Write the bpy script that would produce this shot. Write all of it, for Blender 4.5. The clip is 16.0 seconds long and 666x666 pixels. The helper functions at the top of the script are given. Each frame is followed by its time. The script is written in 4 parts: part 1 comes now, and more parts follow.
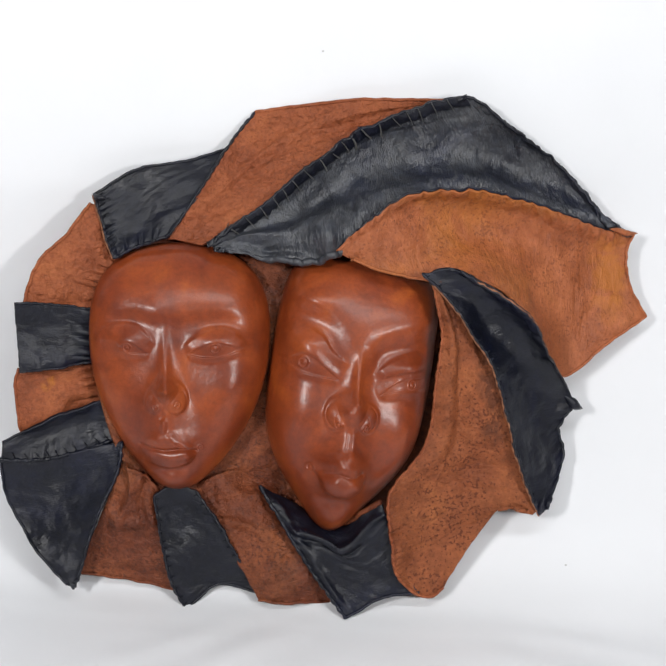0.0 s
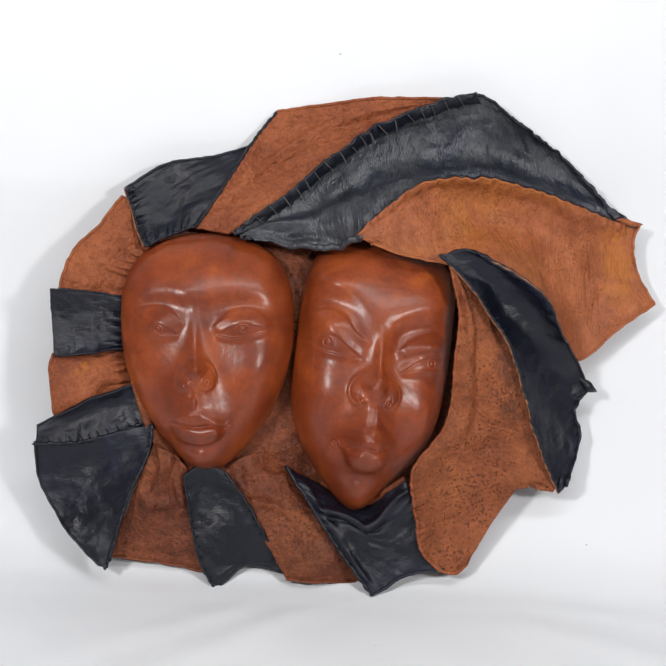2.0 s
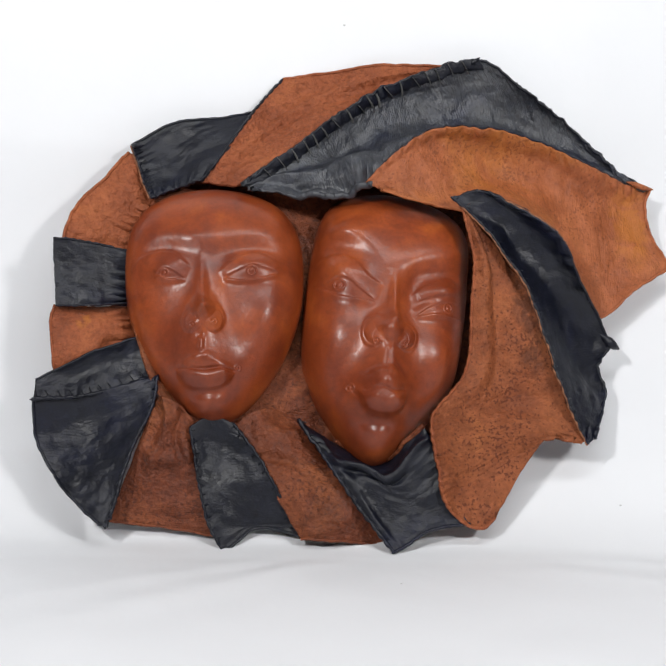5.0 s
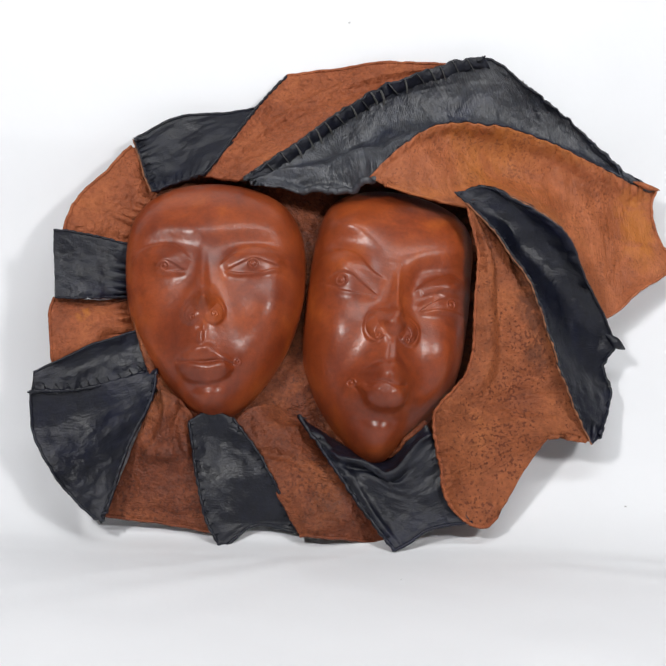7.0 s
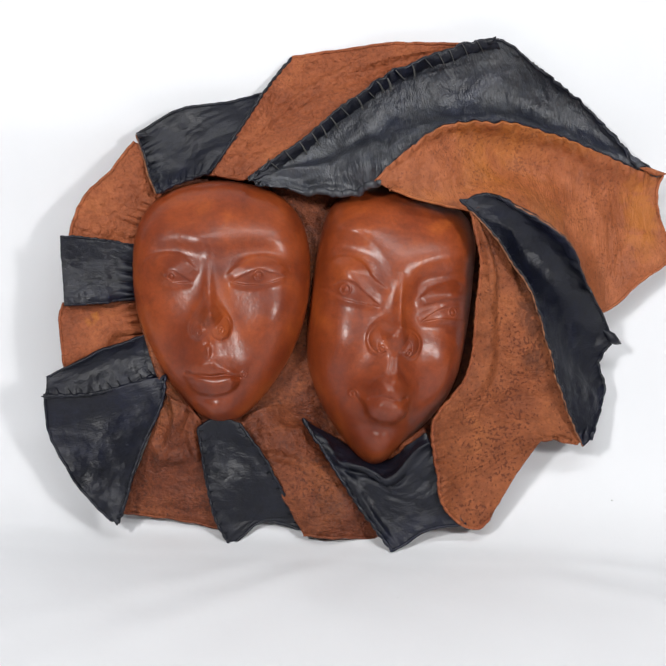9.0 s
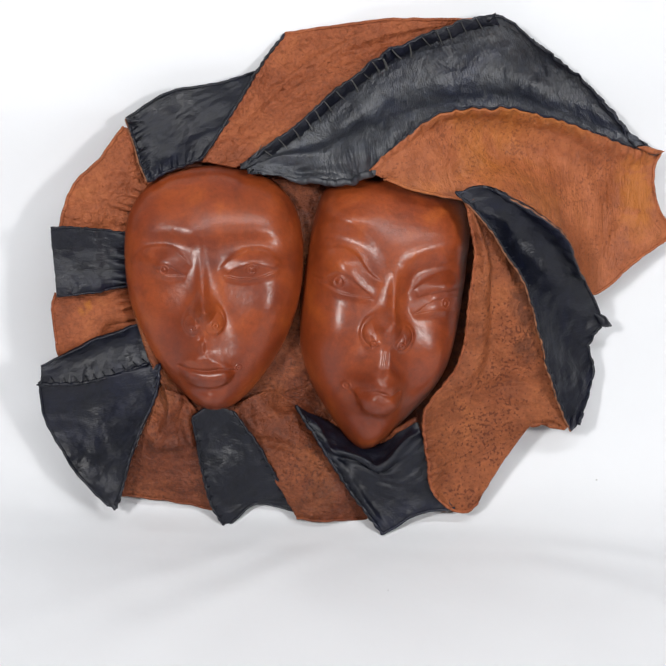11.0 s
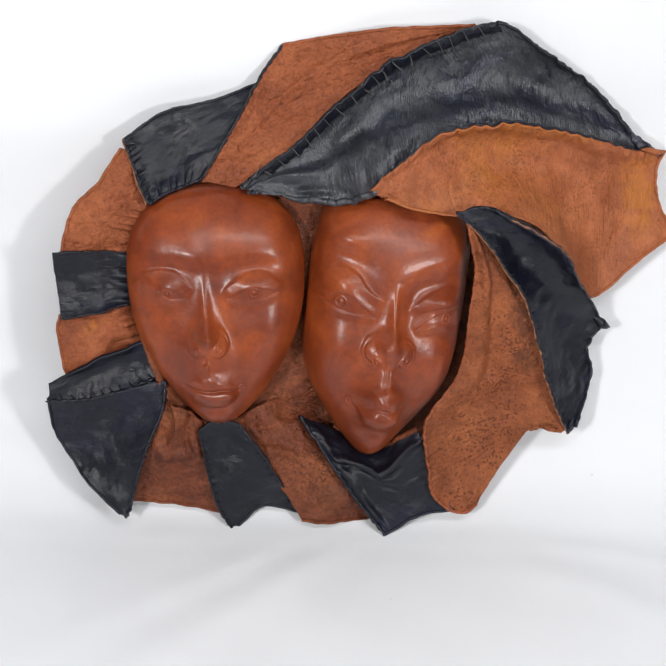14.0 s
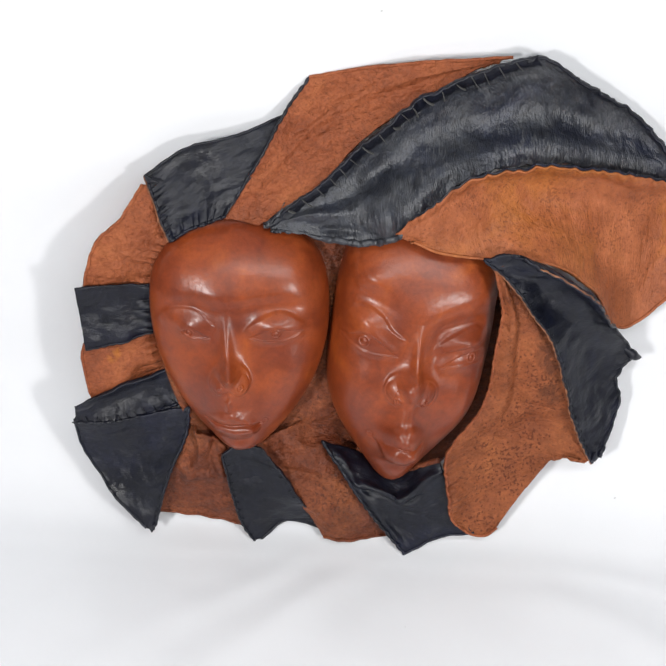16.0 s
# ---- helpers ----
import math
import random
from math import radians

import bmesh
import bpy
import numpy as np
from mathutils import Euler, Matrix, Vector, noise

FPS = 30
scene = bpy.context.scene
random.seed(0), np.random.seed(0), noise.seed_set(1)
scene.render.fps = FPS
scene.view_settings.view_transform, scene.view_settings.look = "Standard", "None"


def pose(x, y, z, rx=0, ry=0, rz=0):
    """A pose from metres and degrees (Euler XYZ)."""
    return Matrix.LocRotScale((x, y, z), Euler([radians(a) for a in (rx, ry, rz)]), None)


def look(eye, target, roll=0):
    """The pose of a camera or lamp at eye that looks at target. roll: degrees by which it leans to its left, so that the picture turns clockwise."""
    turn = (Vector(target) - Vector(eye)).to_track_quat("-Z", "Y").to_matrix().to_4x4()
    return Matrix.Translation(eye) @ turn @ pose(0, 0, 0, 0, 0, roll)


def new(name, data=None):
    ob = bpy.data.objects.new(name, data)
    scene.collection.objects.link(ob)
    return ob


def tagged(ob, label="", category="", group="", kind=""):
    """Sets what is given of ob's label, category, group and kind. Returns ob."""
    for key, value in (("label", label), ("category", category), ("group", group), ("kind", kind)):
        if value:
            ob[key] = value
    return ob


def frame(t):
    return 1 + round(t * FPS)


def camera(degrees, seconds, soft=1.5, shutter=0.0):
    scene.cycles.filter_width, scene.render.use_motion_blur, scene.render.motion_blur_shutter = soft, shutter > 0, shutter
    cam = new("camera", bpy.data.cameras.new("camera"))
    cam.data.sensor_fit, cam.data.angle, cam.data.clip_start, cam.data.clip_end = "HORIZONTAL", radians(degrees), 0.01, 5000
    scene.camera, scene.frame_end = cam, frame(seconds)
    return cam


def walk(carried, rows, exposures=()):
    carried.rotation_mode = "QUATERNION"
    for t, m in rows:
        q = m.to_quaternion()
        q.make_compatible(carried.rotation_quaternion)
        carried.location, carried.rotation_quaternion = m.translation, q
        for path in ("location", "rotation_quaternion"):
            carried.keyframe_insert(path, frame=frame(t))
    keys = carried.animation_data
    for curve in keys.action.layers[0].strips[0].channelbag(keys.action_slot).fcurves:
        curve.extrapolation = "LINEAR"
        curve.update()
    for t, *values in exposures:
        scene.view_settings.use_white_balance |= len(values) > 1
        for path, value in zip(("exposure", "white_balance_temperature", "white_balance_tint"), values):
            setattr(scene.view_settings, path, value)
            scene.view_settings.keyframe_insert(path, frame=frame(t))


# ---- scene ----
cam = camera(31.46, 16.0, soft=1.75)
PATH = [
    (0, (-0.1391, -0.8555, 0.5212), (0.0074, 0.0705, 0.1733), 3.36),
    (0.5, (-0.1455, -0.8659, 0.5159), (0.0045, 0.0670, 0.1883), 3.26),
    (1, (-0.1476, -0.8788, 0.5033), (0.0039, 0.0599, 0.1936), 3.13),
    (1.5, (-0.1612, -0.9035, 0.4637), (-0.0055, 0.0434, 0.1826), 3.02),
    (2, (-0.1591, -0.9195, 0.4336), (-0.0154, 0.0366, 0.1780), 2.28),
    (2.5, (-0.1547, -0.9308, 0.3968), (-0.0185, 0.0394, 0.1965), 1.61),
    (3, (-0.1637, -0.9298, 0.3445), (-0.0236, 0.0477, 0.1869), 1.18),
    (3.5, (-0.1642, -0.9285, 0.3213), (-0.0233, 0.0512, 0.1790), 0.96),
    (4, (-0.1631, -0.9300, 0.2856), (-0.0244, 0.0561, 0.1949), 0.57),
    (4.2, (-0.1687, -0.9260, 0.2638), (-0.0264, 0.0604, 0.1813), 0.62),
    (6.5, (-0.1627, -0.9178, 0.1684), (-0.0181, 0.0717, 0.1625), 1.34),
    (7, (-0.1612, -0.9127, 0.1742), (-0.0195, 0.0769, 0.1481), 1.49),
    (7.5, (-0.1703, -0.9066, 0.2274), (-0.0212, 0.0804, 0.1675), 1.58),
    (8, (-0.1674, -0.9151, 0.2886), (-0.0210, 0.0634, 0.1436), 1.85),
    (8.5, (-0.1665, -0.9164, 0.3357), (-0.0243, 0.0555, 0.1479), 1.88),
    (9, (-0.1668, -0.9069, 0.3761), (-0.0255, 0.0530, 0.1337), 1.99),
    (9.2, (-0.1689, -0.8985, 0.3998), (-0.0207, 0.0543, 0.1347), 2.09),
    (11.3, (-0.1750, -0.8678, 0.5087), (-0.0198, 0.0384, 0.1155), 2.75),
    (11.5, (-0.1729, -0.8667, 0.5181), (-0.0203, 0.0365, 0.1169), 2.66),
    (12, (-0.1771, -0.8619, 0.5333), (-0.0217, 0.0321, 0.1130), 2.69),
    (12.5, (-0.1830, -0.8519, 0.5565), (-0.0244, 0.0311, 0.1146), 2.72),
    (13, (-0.1774, -0.8442, 0.5719), (-0.0227, 0.0314, 0.1142), 2.48),
    (13.5, (-0.1789, -0.8289, 0.6009), (-0.0238, 0.0281, 0.1096), 2.41),
    (14, (-0.1743, -0.8104, 0.6377), (-0.0230, 0.0316, 0.1198), 2.26),
    (14.5, (-0.1688, -0.7883, 0.6615), (-0.0188, 0.0338, 0.1121), 2.52),
    (15, (-0.1561, -0.7702, 0.7011), (-0.0275, 0.0316, 0.1175), 2.11),
    (15.5, (-0.1441, -0.7418, 0.7410), (-0.0460, 0.0321, 0.1152), 1.48),
    (16, (-0.1315, -0.7080, 0.7743), (-0.0441, 0.0482, 0.1257), 1.64),
]
walk(cam, [(t, look(eye, target, roll)) for t, eye, target, roll in PATH], [(0.0, 0.02), (6.5, 0.03), (8.0, 0.1), (12.5, 0.10), (14.0, 0.10), (16.0, 0.2)])

# ---- light: a white photo corner lit by two soft lamps, an added fill from above and a pale room ----
world = bpy.data.worlds.new("studio")
scene.world = world
world.use_nodes = True
world.node_tree.nodes["Background"].inputs[0].default_value = (0.9, 0.95, 1.0, 1)
world.node_tree.nodes["Background"].inputs[1].default_value = 0.19


def lamp(name, eye, target, power, size, height, color):
    data = bpy.data.lights.new(name, "AREA")
    data.shape, data.size, data.size_y, data.energy, data.color = "RECTANGLE", size, height, power, color
    ob = new(name, data)
    ob.matrix_world = look(eye, target)
    return ob


lamp("lamp_right", (0.45, -1.0, 0.58), (0.0, 0.0, 0.25), 5.2, 0.11, 0.13, (1.0, 0.99, 0.98))
lamp("lamp_left", (-0.70, -1.0, 0.74), (0.0, 0.0, 0.25), 8.5, 0.12, 0.12, (1.0, 0.99, 0.98))
# added fill with no known source, brightens the upper sheet and top bands
lamp("fill_above", (0.10, -0.68, 1.02), (0.10, 0.07, 0.84), 5.0, 0.8, 0.14, (0.97, 0.99, 1.0))

# ---- materials ----
def material(name):
    m = bpy.data.materials.new(name)
    m.use_nodes = True
    nt = m.node_tree
    return m, nt, nt.nodes["Principled BSDF"]


def node(nt, kind, **values):
    n = nt.nodes.new(kind)
    for key, value in values.items():
        if key in n.inputs:
            n.inputs[key].default_value = value
    return n


def noise_at(nt, scale, detail=4.0, rough=0.55, stretch=None, warp=0.0):
    co = nt.nodes.new("ShaderNodeTexCoord")
    mp = nt.nodes.new("ShaderNodeMapping")
    if stretch:
        mp.inputs["Scale"].default_value = stretch
    nt.links.new(co.outputs["Object"], mp.inputs["Vector"])
    n = node(nt, "ShaderNodeTexNoise", Scale=scale, Detail=detail, Roughness=rough, Distortion=warp)
    nt.links.new(mp.outputs["Vector"], n.inputs["Vector"])
    return n


def ramp(nt, source, stops):
    r = nt.nodes.new("ShaderNodeValToRGB")
    e = r.color_ramp.elements
    e[0].position, e[0].color = stops[0][0], (*stops[0][1], 1)
    e[1].position, e[1].color = stops[-1][0], (*stops[-1][1], 1)
    for p, c in stops[1:-1]:
        k = e.new(p)
        k.color = (*c, 1)
    nt.links.new(source, r.inputs[0])
    return r


def mix(nt, kind, factor, a, b):
    m = nt.nodes.new("ShaderNodeMix")
    m.data_type, m.blend_type = "RGBA", kind
    if isinstance(factor, float):
        m.inputs[0].default_value = factor
    else:
        nt.links.new(factor, m.inputs[0])
    nt.links.new(a, m.inputs[6])
    nt.links.new(b, m.inputs[7])
    return m.outputs[2]


def bump(nt, shader, heights):
    last = None
    for source, strength, distance in heights:
        b = nt.nodes.new("ShaderNodeBump")
        b.inputs["Strength"].default_value, b.inputs["Distance"].default_value = strength, distance
        nt.links.new(source, b.inputs["Height"])
        if last:
            nt.links.new(last.outputs[0], b.inputs["Normal"])
        last = b
    nt.links.new(last.outputs[0], shader.inputs["Normal"])


def surface_noise(nt, along, across, scale, detail, warp, kind="FBM"):
    """Noise laid out on the sheet itself, in metres: fine along its length, drawn out across it."""
    co = nt.nodes.new("ShaderNodeUVMap")
    mp = nt.nodes.new("ShaderNodeMapping")
    mp.inputs["Scale"].default_value = (along, across, 1)
    nt.links.new(co.outputs[0], mp.inputs["Vector"])
    n = node(nt, "ShaderNodeTexNoise", Scale=scale, Detail=detail, Roughness=0.55, Distortion=warp)
    n.noise_type = kind
    nt.links.new(mp.outputs["Vector"], n.inputs["Vector"])
    return n


def leather(name, colors, pits, rough, grain, coat=0.0, speck=0.0, shine=0.4, stain=None, crease=1.0, scuff=None, cloudy=0.75, ripple=0.5, fleck=0.8, pore=1.0, blot=None, pebble=0.0, gloss=0.28):
    """Dyed hide: cloudy dye, dark pits, patches of fine wrinkles."""
    m, nt, sh = material(name)
    cloud = noise_at(nt, 24, 6, 0.62, warp=0.6)
    base = ramp(nt, cloud.outputs[0], colors).outputs[0]
    if stain:
        broad = noise_at(nt, 9, 5, 0.6, warp=0.8)
        rgb = nt.nodes.new("ShaderNodeRGB")
        rgb.outputs[0].default_value = (*stain, 1)
        amount = ramp(nt, broad.outputs[0], [(0.5, (0, 0, 0)), (0.74, (0.7, 0.7, 0.7))]).outputs[0]
        base = mix(nt, "MIX", amount, base, rgb.outputs[0])
    fine = noise_at(nt, 320, 5, 0.62)
    tone = ramp(nt, fine.outputs[0], [(0.32, (0.58, 0.54, 0.5)), (0.5, (0.98, 0.98, 0.98)), (0.7, (1.3, 1.32, 1.3))]).outputs[0]
    base = mix(nt, "MULTIPLY", fleck, base, tone)
    mottle = ramp(nt, noise_at(nt, 105, 4, 0.6, warp=0.4).outputs[0], [(0.34, (0.66, 0.62, 0.6)), (0.56, (1.0, 1.0, 1.0)), (0.75, (1.18, 1.2, 1.2))]).outputs[0]
    base = mix(nt, "MULTIPLY", cloudy, base, mottle)
    lines = surface_noise(nt, 1.0, 0.5, 330, 3, 1.2)
    folds = surface_noise(nt, 1.0, 0.6, 60, 4, 1.0)
    co = nt.nodes.new("ShaderNodeUVMap")
    wave = node(nt, "ShaderNodeTexWave", **{"Scale": 150, "Distortion": 26.0, "Detail": 2.5, "Detail Scale": 0.28, "Detail Roughness": 0.55})
    nt.links.new(co.outputs[0], wave.inputs["Vector"])
    patch = noise_at(nt, 28, 3, 0.5)
    gate = ramp(nt, patch.outputs[0], [(0.35, (0.6, 0.6, 0.6)), (0.7, (1, 1, 1))]).outputs[0]
    crepe = mix(nt, "MIX", ripple, lines.outputs[0], wave.outputs[0])
    wrinkle = mix(nt, "MULTIPLY", 1.0, crepe, gate)
    if scuff:
        rgb = nt.nodes.new("ShaderNodeRGB")
        rgb.outputs[0].default_value = (*scuff, 1)
        worn = ramp(nt, wrinkle, [(0.42, (0, 0, 0)), (0.66, (0.8, 0.8, 0.8))]).outputs[0]
        base = mix(nt, "MIX", worn, base, rgb.outputs[0])
    if speck:
        spots = noise_at(nt, 440, 1, 0.5)
        add = nt.nodes.new("ShaderNodeMath")
        add.operation = "MULTIPLY_ADD"
        add.inputs[1].default_value = 0.6
        nt.links.new(noise_at(nt, 34, 4, 0.55).outputs[0], add.inputs[0])
        nt.links.new(spots.outputs[0], add.inputs[2])
        dots = ramp(nt, add.outputs[0], [(0.90, (0, 0, 0)), (0.965, (speck, speck, speck))]).outputs[0]
        rgb = nt.nodes.new("ShaderNodeRGB")
        rgb.outputs[0].default_value = (*pits, 1)
        base = mix(nt, "MIX", dots, base, rgb.outputs[0])
    if blot:
        (u0, v0), (ru, rv), color = blot
        co = nt.nodes.new("ShaderNodeUVMap")
        mp = nt.nodes.new("ShaderNodeMapping")
        mp.inputs["Location"].default_value = (-u0 / ru, -v0 / rv, 0)
        mp.inputs["Scale"].default_value = (1 / ru, 1 / rv, 1)
        ball = nt.nodes.new("ShaderNodeTexGradient")
        ball.gradient_type = "SPHERICAL"
        nt.links.new(co.outputs[0], mp.inputs["Vector"])
        nt.links.new(mp.outputs[0], ball.inputs["Vector"])
        spot = mix(nt, "MULTIPLY", 1.0, ball.outputs[0], ramp(nt, noise_at(nt, 70, 5, 0.6, warp=0.8).outputs[0], [(0.3, (0.1, 0.1, 0.1)), (0.6, (1.8, 1.8, 1.8))]).outputs[0])
        rgb = nt.nodes.new("ShaderNodeRGB")
        rgb.outputs[0].default_value = (*color, 1)
        base = mix(nt, "MIX", ramp(nt, spot, [(0.2, (0, 0, 0)), (0.75, (0.65, 0.65, 0.65))]).outputs[0], base, rgb.outputs[0])
    nt.links.new(base, sh.inputs["Base Color"])
    r = ramp(nt, cloud.outputs[0], [(0.3, (rough - 0.08,) * 3), (0.7, (rough + 0.12,) * 3)])
    nt.links.new(r.outputs[0], sh.inputs["Roughness"])
    sh.inputs["Specular IOR Level"].default_value = shine
    sh.inputs["Coat Weight"].default_value = coat
    sh.inputs["Coat Roughness"].default_value = gloss
    vor = nt.nodes.new("ShaderNodeTexVoronoi")
    vor.feature = "DISTANCE_TO_EDGE"
    vor.inputs["Scale"].default_value = 620
    co = nt.nodes.new("ShaderNodeTexCoord")
    nt.links.new(co.outputs["Object"], vor.inputs["Vector"])
    heights = [(noise_at(nt, 230, 3, 0.5, warp=0.5).outputs[0], grain, 0.0022 * pebble), (noise_at(nt, 90, 3, 0.5, warp=0.35).outputs[0], grain, 0.0022 * pebble)] if pebble else []
    bump(nt, sh, heights + [(folds.outputs[0], grain, 0.0022 * crease), (wrinkle, grain, 0.0011 * crease), (fine.outputs[0], grain * 0.8 * pore, 0.0009), (vor.outputs[0], grain * 0.45 * pore, 0.0005)])
    return m


TANS = [(0.25, (0.185, 0.046, 0.0170)), (0.42, (0.262, 0.0705, 0.0265)), (0.58, (0.325, 0.0935, 0.0355)), (0.78, (0.40, 0.129, 0.047))]
PIT = (0.115, 0.028, 0.010)
TAN = leather("tan_leather", TANS, PIT, 0.6, 0.8, speck=0.3, cloudy=0.3, fleck=0.5, ripple=0.05, crease=0.7, shine=0.28, pebble=1.6)
SPOTTED = leather("orange_spotted_tan_leather", TANS, PIT, 0.6, 0.8, speck=0.25, cloudy=0.5, fleck=0.45, ripple=0.05, crease=1.6, shine=0.28, pebble=0.8, blot=((0.017, 0.030), (0.011, 0.009), (0.48, 0.165, 0.022)))
# the dark blot is a stain plus painted-in shade from the black band
PITTED = leather("pitted_tan_leather", [(at, (0.88 * r, 0.92 * g, 0.88 * b)) for at, (r, g, b) in TANS], PIT, 0.6, 0.8, speck=0.9, cloudy=0.6, fleck=0.5, ripple=0.05, crease=1.4, shine=0.26, pebble=0.7, blot=((0.072, 0.060), (0.050, 0.019), (0.055, 0.017, 0.008)))
OCHRE = leather("stained_tan_leather", [(0.25, (0.255, 0.070, 0.025)), (0.45, (0.330, 0.097, 0.036)), (0.62, (0.39, 0.120, 0.046)), (0.82, (0.46, 0.160, 0.055))], (0.12, 0.030, 0.010), 0.52, 0.6, speck=0.5, stain=(0.43, 0.150, 0.020), cloudy=0.5, fleck=0.4, ripple=0.05, crease=1.6, shine=0.3, pebble=0.45, blot=((0.250, 0.032), (0.040, 0.045), (0.43, 0.142, 0.022)))
BROWN = leather("red_brown_leather", [(0.25, (0.085, 0.020, 0.009)), (0.5, (0.165, 0.042, 0.016)), (0.78, (0.27, 0.080, 0.030))], (0.035, 0.009, 0.006), 0.52, 0.85, speck=0.45, stain=(0.27, 0.088, 0.026), crease=1.5, shine=0.3, ripple=0.08, pebble=0.8)
BLACK = leather("blue_black_leather", [(0.3, (0.0018, 0.0025, 0.0072)), (0.5, (0.0034, 0.0044, 0.0115)), (0.68, (0.0052, 0.0063, 0.0135)), (0.85, (0.0100, 0.0108, 0.0165))], (0.01, 0.01, 0.01), 0.43, 0.5, shine=0.42, crease=0.8, pore=0.6, stain=(0.0036, 0.0062, 0.030), ripple=0.1, pebble=0.35)
# scuffed hide, its base colour lifted further to carry the top band's grey sheen
WORN_SHEEN = leather("worn_grey_sheen_black_leather", [(0.3, (0.009, 0.0108, 0.019)), (0.48, (0.022, 0.025, 0.035)), (0.62, (0.042, 0.045, 0.054)), (0.8, (0.074, 0.076, 0.083))], (0.01, 0.01, 0.01), 0.42, 0.8, shine=0.7, crease=1.15, pore=0.6, scuff=(0.11, 0.112, 0.118), stain=(0.010, 0.014, 0.042), ripple=0.12, pebble=0.4)
WAXED = leather("waxed_moulded_leather", [(0.3, (0.142, 0.0220, 0.0068)), (0.45, (0.198, 0.0338, 0.0082)), (0.57, (0.262, 0.0480, 0.0100)), (0.75, (0.39, 0.086, 0.0135))], (0.04, 0.009, 0.005), 0.5, 0.26, coat=0.58, shine=0.22, crease=0.2, pore=1.6, stain=(0.315, 0.060, 0.009), cloudy=0.4, ripple=0.1, fleck=0.3, gloss=0.29)
THREAD, nt, sh = material("dark_waxed_thread")
sh.inputs["Base Color"].default_value, sh.inputs["Roughness"].default_value = (0.11, 0.108, 0.104, 1), 0.5
TAN_EDGE, nt, sh = material("bare_leather_edge")
n = noise_at(nt, 120, 4)
nt.links.new(ramp(nt, n.outputs[0], [(0.3, (0.12, 0.045, 0.02)), (0.7, (0.32, 0.13, 0.06))]).outputs[0], sh.inputs["Base Color"])
sh.inputs["Roughness"].default_value = 0.7

PAPER, nt, sh = material("white_backdrop_sheet")
n = noise_at(nt, 6, 3)
nt.links.new(ramp(nt, n.outputs[0], [(0.3, (0.75, 0.76, 0.785)), (0.7, (0.78, 0.79, 0.815))]).outputs[0], sh.inputs["Base Color"])
sh.inputs["Roughness"].default_value = 0.75
bump(nt, sh, [(noise_at(nt, 9, 4).outputs[0], 0.15, 0.01)])
PLASTER, nt, sh = material("grey_plaster")
n = noise_at(nt, 8, 5)
nt.links.new(ramp(nt, n.outputs[0], [(0.3, (0.36, 0.36, 0.36)), (0.7, (0.42, 0.42, 0.42))]).outputs[0], sh.inputs["Base Color"])
sh.inputs["Roughness"].default_value = 0.9
WOODFLOOR, nt, sh = material("grey_floor")
n = noise_at(nt, 10, 5)
nt.links.new(ramp(nt, n.outputs[0], [(0.3, (0.25, 0.24, 0.23)), (0.7, (0.35, 0.34, 0.33))]).outputs[0], sh.inputs["Base Color"])
SPECK, nt, sh = material("grey_dust")
sh.inputs["Base Color"].default_value = (0.5, 0.5, 0.5, 1)


# ---- mesh helpers ----
def mesh_of(name, verts, faces, mat, smooth=True):
    me = bpy.data.meshes.new(name)
    me.from_pydata([tuple(v) for v in verts], [], faces)
    me.materials.append(mat)
    if smooth:
        me.polygons.foreach_set("use_smooth", [True] * len(me.polygons))
    me.update()
    return me


def part(name, me, parent, label=""):
    ob = new(name, me)
    ob.parent = parent
    return tagged(ob, label)


def spline(points, n):
    """A Catmull-Rom curve through points (rows of an array), at n even steps of its parameter."""
    p = np.asarray(points, float)
    p = np.concatenate([[2 * p[0] - p[1]], p, [2 * p[-1] - p[-2]]])
    t = np.linspace(0, len(p) - 3, n)
    i = np.minimum(t.astype(int), len(p) - 4)
    s = (t - i).reshape(-1, *([1] * (p.ndim - 1)))
    a, b, c, d = p[i], p[i + 1], p[i + 2], p[i + 3]
    return 0.5 * (2 * b + (c - a) * s + (2 * a - 5 * b + 4 * c - d) * s**2 + (3 * b - 3 * c + d - a) * s**3)


def grid_normals(g):
    n = np.cross(np.gradient(g, axis=0), np.gradient(g, axis=1))
    n /= np.linalg.norm(n, axis=2, keepdims=True) + 1e-12
    return n if n[:, :, 1].mean() < 0 else -n


def grid_faces(a, b, start=0, flip=False):
    out = []
    for i in range(a - 1):
        for j in range(b - 1):
            q = start + i * b + j
            f = (q, q + 1, q + b + 1, q + b)
            out.append(f[::-1] if flip else f)
    return out


def fbm(p, seed, octaves=3):
    off = Vector((seed * 3.7, seed * 1.3, seed * 5.1))
    return noise.fractal(Vector(p) + off, 1.0, 2.0, octaves)


